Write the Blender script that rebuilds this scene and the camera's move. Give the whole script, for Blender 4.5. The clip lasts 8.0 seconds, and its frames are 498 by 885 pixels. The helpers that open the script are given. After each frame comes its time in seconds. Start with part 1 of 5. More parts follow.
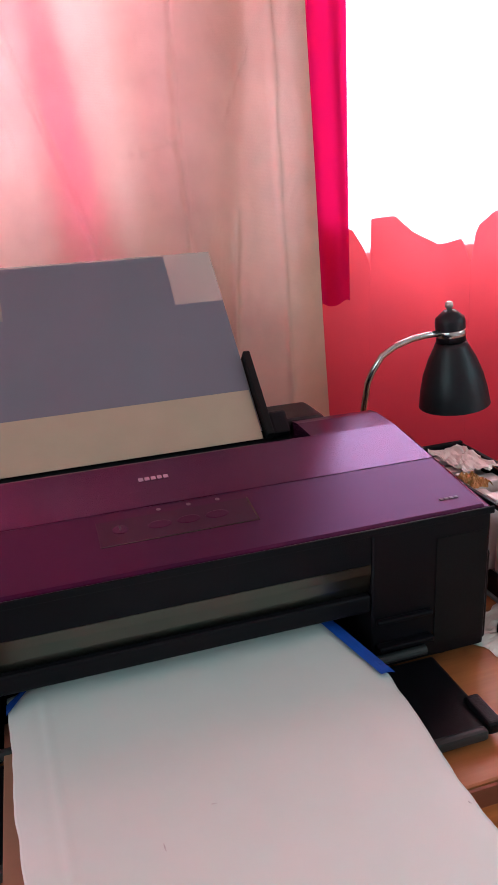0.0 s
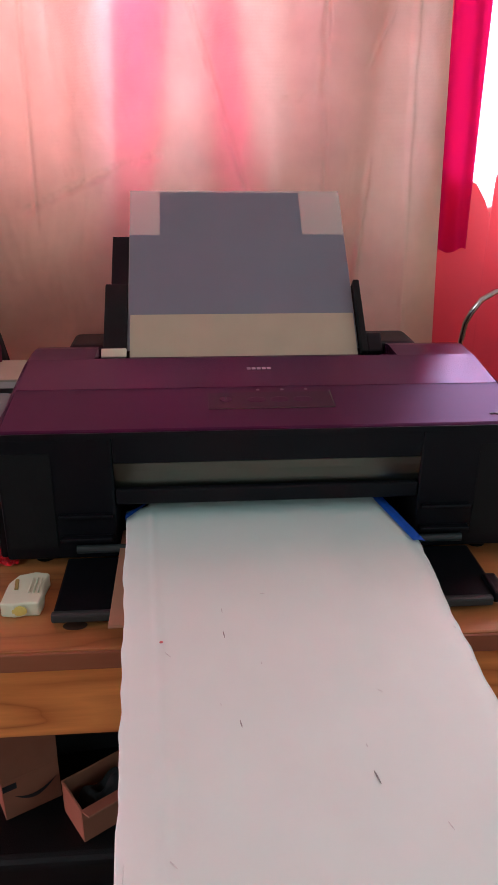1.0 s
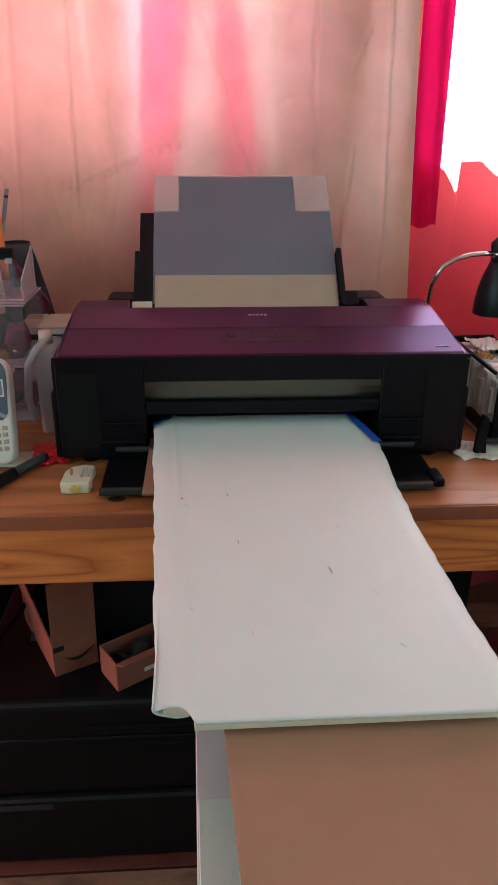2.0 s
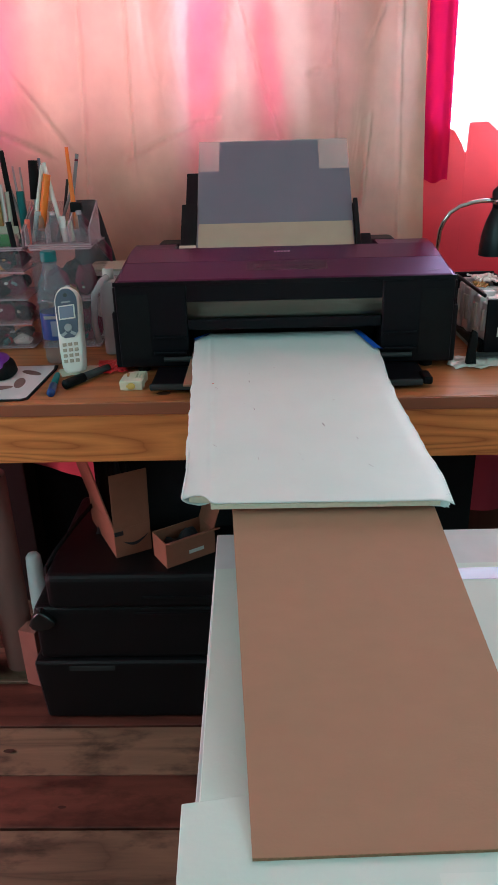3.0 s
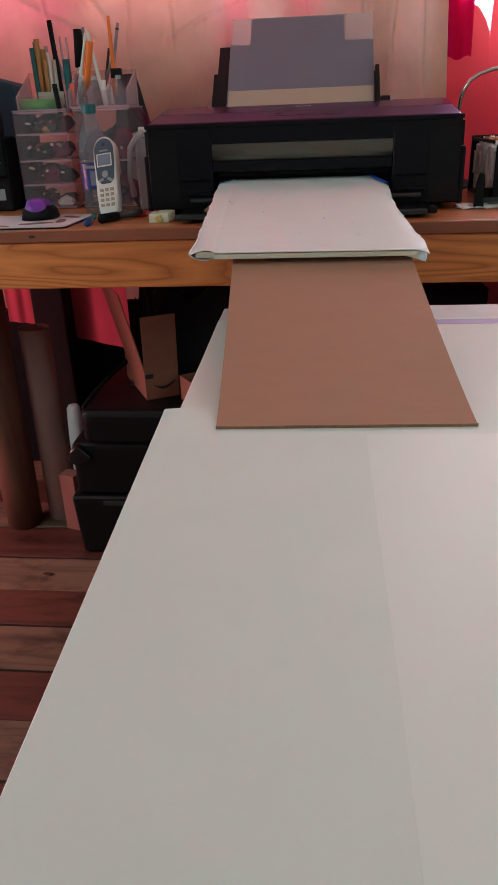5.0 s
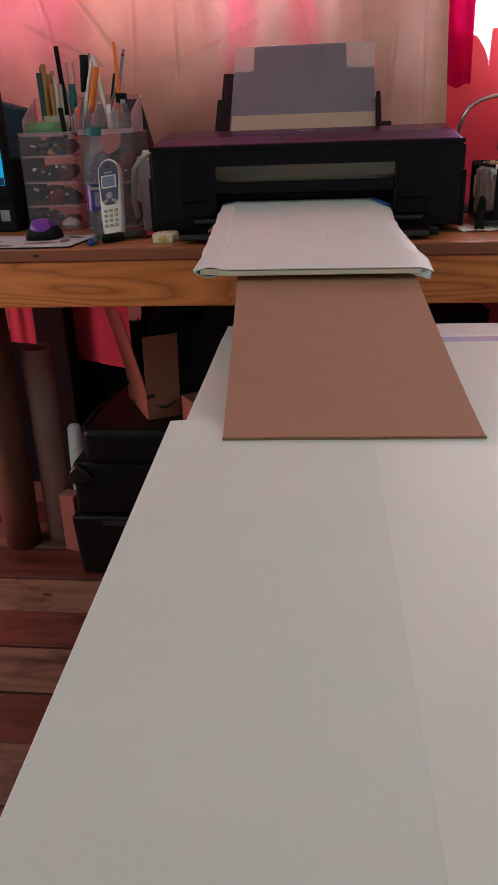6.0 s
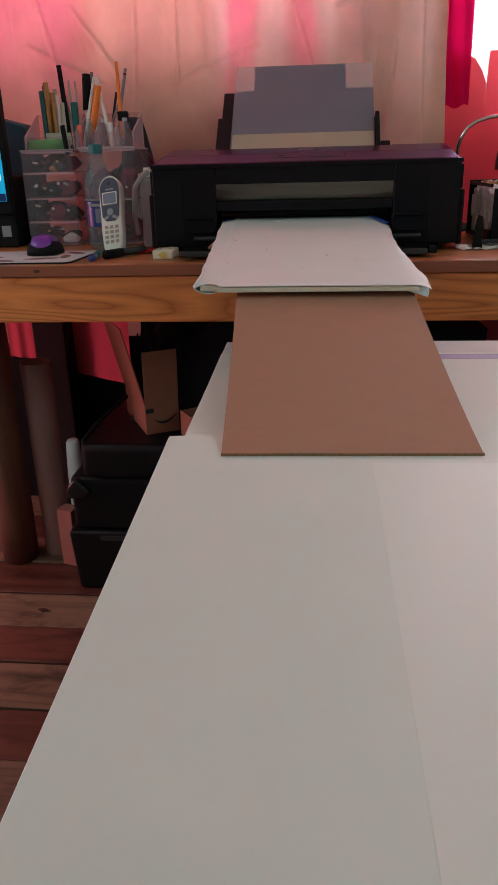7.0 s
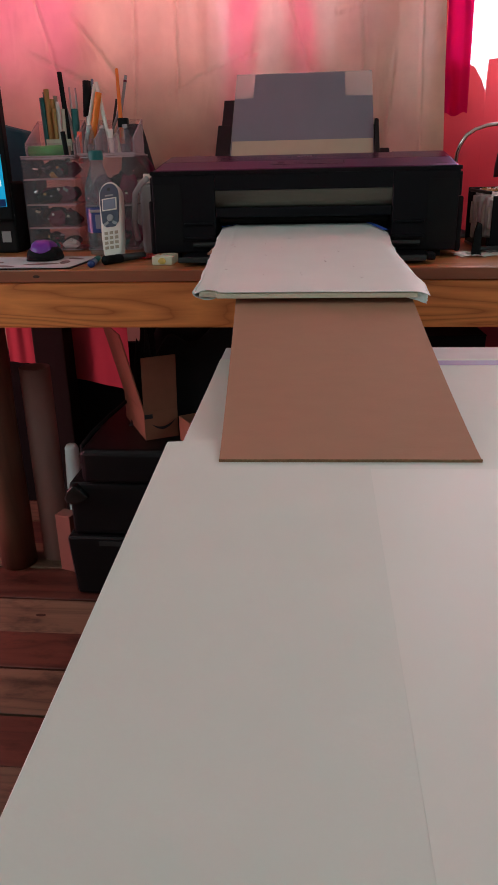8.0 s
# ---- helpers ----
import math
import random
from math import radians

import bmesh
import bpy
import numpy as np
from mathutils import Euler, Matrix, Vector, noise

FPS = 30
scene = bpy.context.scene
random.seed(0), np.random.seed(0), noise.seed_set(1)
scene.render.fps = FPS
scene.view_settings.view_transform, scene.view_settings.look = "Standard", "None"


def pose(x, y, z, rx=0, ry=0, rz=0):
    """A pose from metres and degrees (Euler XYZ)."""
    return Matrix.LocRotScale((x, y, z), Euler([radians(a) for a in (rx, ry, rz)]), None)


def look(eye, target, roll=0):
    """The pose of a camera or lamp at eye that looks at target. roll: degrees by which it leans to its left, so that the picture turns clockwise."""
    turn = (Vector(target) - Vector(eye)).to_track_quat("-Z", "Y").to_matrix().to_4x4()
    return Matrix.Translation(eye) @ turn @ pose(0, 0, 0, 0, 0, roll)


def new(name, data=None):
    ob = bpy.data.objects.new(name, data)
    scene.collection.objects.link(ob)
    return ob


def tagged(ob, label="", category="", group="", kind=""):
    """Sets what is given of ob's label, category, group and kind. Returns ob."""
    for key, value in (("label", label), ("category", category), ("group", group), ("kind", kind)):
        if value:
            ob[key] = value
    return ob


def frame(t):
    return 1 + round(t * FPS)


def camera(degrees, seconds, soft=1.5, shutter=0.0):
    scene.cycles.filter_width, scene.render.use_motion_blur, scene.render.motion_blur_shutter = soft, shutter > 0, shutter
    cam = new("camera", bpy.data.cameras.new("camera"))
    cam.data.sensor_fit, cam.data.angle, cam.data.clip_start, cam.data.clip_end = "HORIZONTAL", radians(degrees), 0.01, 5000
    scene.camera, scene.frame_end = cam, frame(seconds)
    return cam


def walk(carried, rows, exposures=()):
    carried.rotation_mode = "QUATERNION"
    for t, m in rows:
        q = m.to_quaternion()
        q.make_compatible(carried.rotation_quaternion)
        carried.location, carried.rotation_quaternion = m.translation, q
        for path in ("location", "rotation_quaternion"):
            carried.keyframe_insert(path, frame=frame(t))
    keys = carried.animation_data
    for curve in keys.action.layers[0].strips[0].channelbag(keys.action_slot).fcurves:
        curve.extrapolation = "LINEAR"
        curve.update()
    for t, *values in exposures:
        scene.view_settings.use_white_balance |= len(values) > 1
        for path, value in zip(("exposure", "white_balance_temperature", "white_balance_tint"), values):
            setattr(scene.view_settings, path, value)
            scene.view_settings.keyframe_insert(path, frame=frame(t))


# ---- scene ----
cam = camera(38.2, 8.0)
PATH = [
    (0, (-0.097, -0.549, 1.237), (0.429, 1.26, 0.565), -3.2),
    (0.2, (-0.07, -0.596, 1.238), (0.43, 1.213, 0.548), -2.8),
    (0.5, (-0.061, -0.649, 1.227), (0.218, 1.166, 0.434), 0.2),
    (1, (-0.085, -0.746, 1.229), (0.065, 1.09, 0.452), 0.5),
    (1.5, (-0.12, -0.882, 1.236), (0.04, 0.948, 0.445), 1.1),
    (1.7, (-0.113, -0.935, 1.236), (0.048, 0.894, 0.445), 1.0),
    (2.8, (-0.03, -1.244, 1.186), (-0.086, 0.59, 0.392), -1.7),
    (3, (-0.033, -1.298, 1.176), (-0.087, 0.535, 0.377), -1.7),
    (3.5, (-0.023, -1.413, 1.127), (-0.057, 0.419, 0.326), -1.0),
    (4, (0.022, -1.503, 1.04), (-0.123, 0.321, 0.232), -2.1),
    (4.5, (0.044, -1.523, 0.979), (-0.143, 0.288, 0.15), -2.4),
    (4.7, (0.047, -1.524, 0.958), (-0.152, 0.282, 0.122), -2.5),
    (5.8, (0.037, -1.528, 0.934), (-0.164, 0.3, 0.148), -1.9),
    (6, (0.037, -1.527, 0.931), (-0.161, 0.309, 0.164), -1.9),
    (6.5, (0.037, -1.528, 0.932), (-0.158, 0.319, 0.189), -1.6),
    (7, (0.037, -1.528, 0.932), (-0.157, 0.325, 0.204), -1.5),
    (7.5, (0.037, -1.527, 0.931), (-0.155, 0.329, 0.213), -1.3),
    (8, (0.038, -1.528, 0.932), (-0.154, 0.331, 0.219), -1.3),
]

EXPOSURES = [(0, 0.24, 5650, 1), (0.5, 0.10, 5650, 0), (1.0, 0.14, 5700, -2), (1.5, 0.05, 5800, -5), (2.9, 0.15, 5000, -23), (3.5, 0.22, 5050, -23), (4.6, 0.02, 5750, -6), (6, -0.31, 6080, 1), (8, -0.36, 6080, 1)]
walk(cam, [(t, look(eye, target, roll)) for t, eye, target, roll in PATH], EXPOSURES)

FLOOR, DESK = -0.031, 0.755          # heights of the floor and of the desk's top

# ---------------------------------------------------------------- light
world = bpy.data.worlds.new("sky")
scene.world = world
world.use_nodes = True
sky = world.node_tree.nodes.new("ShaderNodeTexSky")
sky.sky_type, sky.sun_disc = "NISHITA", False
sky.sun_elevation, sky.sun_rotation = radians(50), radians(20)
back = world.node_tree.nodes["Background"]
back.inputs["Strength"].default_value = 0.1
world.node_tree.links.new(sky.outputs["Color"], back.inputs["Color"])


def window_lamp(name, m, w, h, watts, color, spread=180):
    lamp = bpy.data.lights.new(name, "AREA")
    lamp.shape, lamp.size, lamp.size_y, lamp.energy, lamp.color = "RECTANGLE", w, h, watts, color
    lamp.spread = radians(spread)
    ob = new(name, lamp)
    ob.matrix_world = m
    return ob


window_lamp("daylight_right_window", look((0.95, 0.80, 1.70), (0.95, 0.0, 1.70)), 1.00, 1.00, 15, (0.88, 0.93, 1.0), 115)
window_lamp("daylight_left_window", look((-0.645, 0.80, 1.72), (-0.645, 0.0, 1.72)), 1.50, 0.98, 19, (0.95, 0.97, 1.0), 115)
window_lamp("daylight_west_window", look((-2.16, -1.3, 1.75), (0.0, -1.0, 0.7)), 1.5, 0.9, 17, (0.84, 1.0, 0.95))
window_lamp("daylight_east_window", look((2.16, -1.3, 1.75), (0.0, -1.0, 0.7)), 1.5, 0.9, 12, (0.84, 1.0, 0.96))
# unseen pink lamp, added low in the west to redden things under the desk
window_lamp("pink_fill_lamp", look((-2.16, -0.10, 0.62), (0.0, 0.0, 0.45)), 0.78, 0.66, 27, (1.0, 0.30, 0.36))

# ---------------------------------------------------------------- materials


def material(name, color, rough=0.6, metal=0.0, vary=0.12, scale=30.0, bump=0.0, bump_scale=200.0, spec=0.5, coat=0.0,
             stretch=(1, 1, 1), other=None, random_amount=0.0, blotch=3.0, tint=None):
    """Principled surface whose colour wanders at two scales, with a fine relief."""
    mat = bpy.data.materials.new(name)
    mat.use_nodes = True
    n, l = mat.node_tree.nodes, mat.node_tree.links
    p = n["Principled BSDF"]
    p.inputs["Roughness"].default_value, p.inputs["Metallic"].default_value = rough, metal
    p.inputs["Specular IOR Level"].default_value, p.inputs["Coat Weight"].default_value = spec, coat
    p.inputs["Coat Roughness"].default_value = 0.08
    if tint:
        p.inputs["Specular Tint"].default_value = (*tint, 1)
    co, mp = n.new("ShaderNodeTexCoord"), n.new("ShaderNodeMapping")
    mp.inputs["Scale"].default_value = stretch
    l.new(co.outputs["Object"], mp.inputs["Vector"])
    a, b = n.new("ShaderNodeTexNoise"), n.new("ShaderNodeTexNoise")
    a.inputs["Scale"].default_value, a.inputs["Detail"].default_value = scale, 6
    b.inputs["Scale"].default_value, b.inputs["Detail"].default_value = blotch, 3
    for t in (a, b):
        l.new(mp.outputs["Vector"], t.inputs["Vector"])
    add = n.new("ShaderNodeMath")
    add.operation = "ADD"
    l.new(a.outputs["Fac"], add.inputs[0]), l.new(b.outputs["Fac"], add.inputs[1])
    fac = add.outputs[0]
    if random_amount:
        info, mul, plus = n.new("ShaderNodeObjectInfo"), n.new("ShaderNodeMath"), n.new("ShaderNodeMath")
        mul.operation, plus.operation = "MULTIPLY_ADD", "ADD"
        mul.inputs[1].default_value, mul.inputs[2].default_value = random_amount, -random_amount / 2
        l.new(info.outputs["Random"], mul.inputs[0]), l.new(mul.outputs[0], plus.inputs[0]), l.new(fac, plus.inputs[1])
        fac = plus.outputs[0]
    ramp = n.new("ShaderNodeMapRange")
    ramp.inputs["From Min"].default_value, ramp.inputs["From Max"].default_value = 0.6, 1.4
    l.new(fac, ramp.inputs["Value"])
    mix = n.new("ShaderNodeMix")
    mix.data_type = "RGBA"
    lo = other or tuple(c * (1 - vary) for c in color)
    hi = color if other else tuple(min(1, c * (1 + vary)) for c in color)
    mix.inputs["A"].default_value, mix.inputs["B"].default_value = (*lo, 1), (*hi, 1)
    l.new(ramp.outputs[0], mix.inputs["Factor"])
    l.new(mix.outputs["Result"], p.inputs["Base Color"])
    if bump:
        c, bp = n.new("ShaderNodeTexNoise"), n.new("ShaderNodeBump")
        c.inputs["Scale"].default_value, c.inputs["Detail"].default_value = bump_scale, 4
        bp.inputs["Strength"].default_value, bp.inputs["Distance"].default_value = bump, 0.002
        l.new(mp.outputs["Vector"], c.inputs["Vector"])
        l.new(c.outputs["Fac"], bp.inputs["Height"]), l.new(bp.outputs["Normal"], p.inputs["Normal"])
    return mat


def wood(name, dark, light, rough=0.5, grain=9.0, along="X", random_amount=0.5, rings=14.0, bump=0.25, stain=0.0):
    """Planed wood: long wavy grain lines along one axis, a few knots' worth of drift."""
    mat = bpy.data.materials.new(name)
    mat.use_nodes = True
    n, l = mat.node_tree.nodes, mat.node_tree.links
    p = n["Principled BSDF"]
    p.inputs["Roughness"].default_value = rough
    co, mp, info, off = n.new("ShaderNodeTexCoord"), n.new("ShaderNodeMapping"), n.new("ShaderNodeObjectInfo"), n.new("ShaderNodeVectorMath")
    mp.inputs["Scale"].default_value = {"X": (0.09, 1, 1), "Y": (1, 0.09, 1), "Z": (1, 1, 0.09)}[along]
    off.operation = "MULTIPLY_ADD"
    off.inputs[1].default_value = (1, 1, 1)
    comb = n.new("ShaderNodeCombineXYZ")
    mulr = n.new("ShaderNodeMath")
    mulr.operation = "MULTIPLY"
    mulr.inputs[1].default_value = 7.0
    l.new(info.outputs["Random"], mulr.inputs[0])
    for i in range(3):
        l.new(mulr.outputs[0], comb.inputs[i])
    l.new(co.outputs["Object"], mp.inputs["Vector"])
    l.new(mp.outputs["Vector"], off.inputs[0]), l.new(comb.outputs[0], off.inputs[2])
    w, f = n.new("ShaderNodeTexNoise"), n.new("ShaderNodeTexNoise")
    w.inputs["Scale"].default_value, w.inputs["Detail"].default_value, w.inputs["Distortion"].default_value = grain, 2, 0.6
    f.inputs["Scale"].default_value, f.inputs["Detail"].default_value = 260, 4
    l.new(off.outputs[0], w.inputs["Vector"]), l.new(off.outputs[0], f.inputs["Vector"])
    sine, mul = n.new("ShaderNodeMath"), n.new("ShaderNodeMath")
    mul.operation, sine.operation = "MULTIPLY", "PINGPONG"
    mul.inputs[1].default_value, sine.inputs[1].default_value = rings, 1.0
    l.new(w.outputs["Fac"], mul.inputs[0]), l.new(mul.outputs[0], sine.inputs[0])
    thin = n.new("ShaderNodeMath")
    thin.operation = "POWER"
    thin.inputs[1].default_value = 0.45
    l.new(sine.outputs[0], thin.inputs[0])
    m1 = n.new("ShaderNodeMath")
    m1.operation = "MULTIPLY_ADD"
    m1.inputs[1].default_value = 0.5
    l.new(f.outputs["Fac"], m1.inputs[0]), l.new(thin.outputs[0], m1.inputs[2])
    m2 = n.new("ShaderNodeMath")
    m2.operation = "MULTIPLY_ADD"
    m2.inputs[1].default_value = random_amount
    l.new(info.outputs["Random"], m2.inputs[0]), l.new(m1.outputs[0], m2.inputs[2])
    rng = n.new("ShaderNodeMapRange")
    rng.inputs["From Min"].default_value, rng.inputs["From Max"].default_value = 0.1, 1.3 + random_amount
    l.new(m2.outputs[0], rng.inputs["Value"])
    mix = n.new("ShaderNodeMix")
    mix.data_type = "RGBA"
    mix.inputs["A"].default_value, mix.inputs["B"].default_value = (*dark, 1), (*light, 1)
    l.new(rng.outputs[0], mix.inputs["Factor"]), l.new(mix.outputs["Result"], p.inputs["Base Color"])
    if stain:
        spots, cut, over, half = n.new("ShaderNodeTexNoise"), n.new("ShaderNodeMapRange"), n.new("ShaderNodeMix"), n.new("ShaderNodeMapping")
        half.inputs["Scale"].default_value = (0.45, 1, 1)
        spots.inputs["Scale"].default_value, spots.inputs["Detail"].default_value, spots.inputs["Roughness"].default_value = 15.0, 6, 0.65
        cut.inputs["From Min"].default_value, cut.inputs["From Max"].default_value, cut.inputs["To Max"].default_value = 0.50, 0.68, stain
        over.data_type = "RGBA"
        over.inputs["B"].default_value = (*[c * 0.35 for c in dark], 1)
        l.new(co.outputs["Object"], half.inputs["Vector"]), l.new(half.outputs["Vector"], spots.inputs["Vector"])
        l.new(spots.outputs["Fac"], cut.inputs["Value"]), l.new(cut.outputs[0], over.inputs["Factor"])
        l.new(mix.outputs["Result"], over.inputs["A"]), l.new(over.outputs["Result"], p.inputs["Base Color"])
    bp = n.new("ShaderNodeBump")
    bp.inputs["Strength"].default_value, bp.inputs["Distance"].default_value = bump, 0.001
    l.new(m1.outputs[0], bp.inputs["Height"]), l.new(bp.outputs["Normal"], p.inputs["Normal"])
    return mat


def cloth_material(name, color, through_color, share, weave=2200.0, sheer=0.0, sheer_tint=(1, 1, 1), crinkle=0.0):
    """Woven cloth that lets part of the light through."""
    mat = bpy.data.materials.new(name)
    mat.use_nodes = True
    n, l = mat.node_tree.nodes, mat.node_tree.links
    n.remove(n["Principled BSDF"])
    out = n["Material Output"]
    d, t, m = n.new("ShaderNodeBsdfDiffuse"), n.new("ShaderNodeBsdfTranslucent"), n.new("ShaderNodeMixShader")
    co = n.new("ShaderNodeTexCoord")
    a, b, bp = n.new("ShaderNodeTexNoise"), n.new("ShaderNodeTexNoise"), n.new("ShaderNodeBump")
    a.inputs["Scale"].default_value, a.inputs["Detail"].default_value = 4.0 + 5.0 * crinkle, 8
    b.inputs["Scale"].default_value, b.inputs["Detail"].default_value = weave, 2
    mp = n.new("ShaderNodeMapping")
    mp.inputs["Scale"].default_value = (1, 1, 0.35)
    l.new(co.outputs["Object"], mp.inputs["Vector"]), l.new(mp.outputs["Vector"], b.inputs["Vector"])
    l.new(co.outputs["Object"], a.inputs["Vector"])
    l.new(b.outputs["Fac"], bp.inputs["Height"])
    bp.inputs["Strength"].default_value, bp.inputs["Distance"].default_value = 0.25, 0.0008
    if crinkle:
        # pressed-in wrinkles, and the coarse threads of the weave
        soft, wide, tall, threads = n.new("ShaderNodeTexNoise"), n.new("ShaderNodeBump"), n.new("ShaderNodeMapping"), n.new("ShaderNodeTexWave")
        tall.inputs["Scale"].default_value, tall.inputs["Rotation"].default_value = (1, 1, 0.45), (0, 0.35, 0)
        soft.inputs["Scale"].default_value, soft.inputs["Detail"].default_value, soft.inputs["Distortion"].default_value = 13.0, 2, 0.8
        wide.inputs["Strength"].default_value, wide.inputs["Distance"].default_value = 0.6 * crinkle, 0.012
        l.new(co.outputs["Object"], tall.inputs["Vector"]), l.new(tall.outputs["Vector"], soft.inputs["Vector"])
        l.new(soft.outputs["Fac"], wide.inputs["Height"]), l.new(wide.outputs["Normal"], bp.inputs["Normal"])
        threads.bands_direction = "Z"
        threads.inputs["Scale"].default_value, threads.inputs["Distortion"].default_value, threads.inputs["Detail"].default_value = 170.0, 0.8, 2
        both = n.new("ShaderNodeMath")
        both.operation = "MULTIPLY_ADD"
        l.new(co.outputs["Object"], threads.inputs["Vector"])
        both.inputs[1].default_value = 0.22
        l.new(b.outputs["Fac"], both.inputs[2]), l.new(threads.outputs["Fac"], both.inputs[0]), l.new(both.outputs[0], bp.inputs["Height"])
    for shader, c in ((d, color), (t, through_color)):
        mix = n.new("ShaderNodeMix")
        mix.data_type = "RGBA"
        mix.inputs["A"].default_value, mix.inputs["B"].default_value = (*[v * (0.66 if crinkle else 0.82) for v in c], 1), (*[min(1, v * (1.22 if crinkle else 1.1)) for v in c], 1)
        l.new(a.outputs["Fac"], mix.inputs["Factor"]), l.new(mix.outputs["Result"], shader.inputs["Color"])
        l.new(bp.outputs["Normal"], shader.inputs["Normal"])
    m.inputs[0].default_value = share
    l.new(d.outputs[0], m.inputs[1]), l.new(t.outputs[0], m.inputs[2])
    last = m
    if sheer:
        tr, m2 = n.new("ShaderNodeBsdfTransparent"), n.new("ShaderNodeMixShader")
        tr.inputs["Color"].default_value = (*sheer_tint, 1)
        m2.inputs[0].default_value = sheer
        l.new(m.outputs[0], m2.inputs[1]), l.new(tr.outputs[0], m2.inputs[2])
        last = m2
    l.new(last.outputs[0], out.inputs["Surface"])
    return mat


def clear_plastic(name, tint=(0.95, 0.93, 0.95), see=0.8, rough=0.08):
    """Thin clear plastic: mostly seen through, with a gloss over it."""
    mat = bpy.data.materials.new(name)
    mat.use_nodes = True
    n, l = mat.node_tree.nodes, mat.node_tree.links
    p, out = n["Principled BSDF"], n["Material Output"]
    p.inputs["Base Color"].default_value, p.inputs["Roughness"].default_value = (*[0.75 * c for c in tint], 1), rough
    p.inputs["Specular IOR Level"].default_value = 0.8
    t, m = n.new("ShaderNodeBsdfTransparent"), n.new("ShaderNodeMixShader")
    t.inputs["Color"].default_value = (*tint, 1)
    m.inputs[0].default_value = see
    l.new(p.outputs[0], m.inputs[1]), l.new(t.outputs[0], m.inputs[2]), l.new(m.outputs[0], out.inputs["Surface"])
    return mat


def glowing(name, color, strength):
    mat = bpy.data.materials.new(name)
    mat.use_nodes = True
    p = mat.node_tree.nodes["Principled BSDF"]
    p.inputs["Base Color"].default_value, p.inputs["Emission Color"].default_value = (*color, 1), (*color, 1)
    p.inputs["Emission Strength"].default_value = strength
    return mat


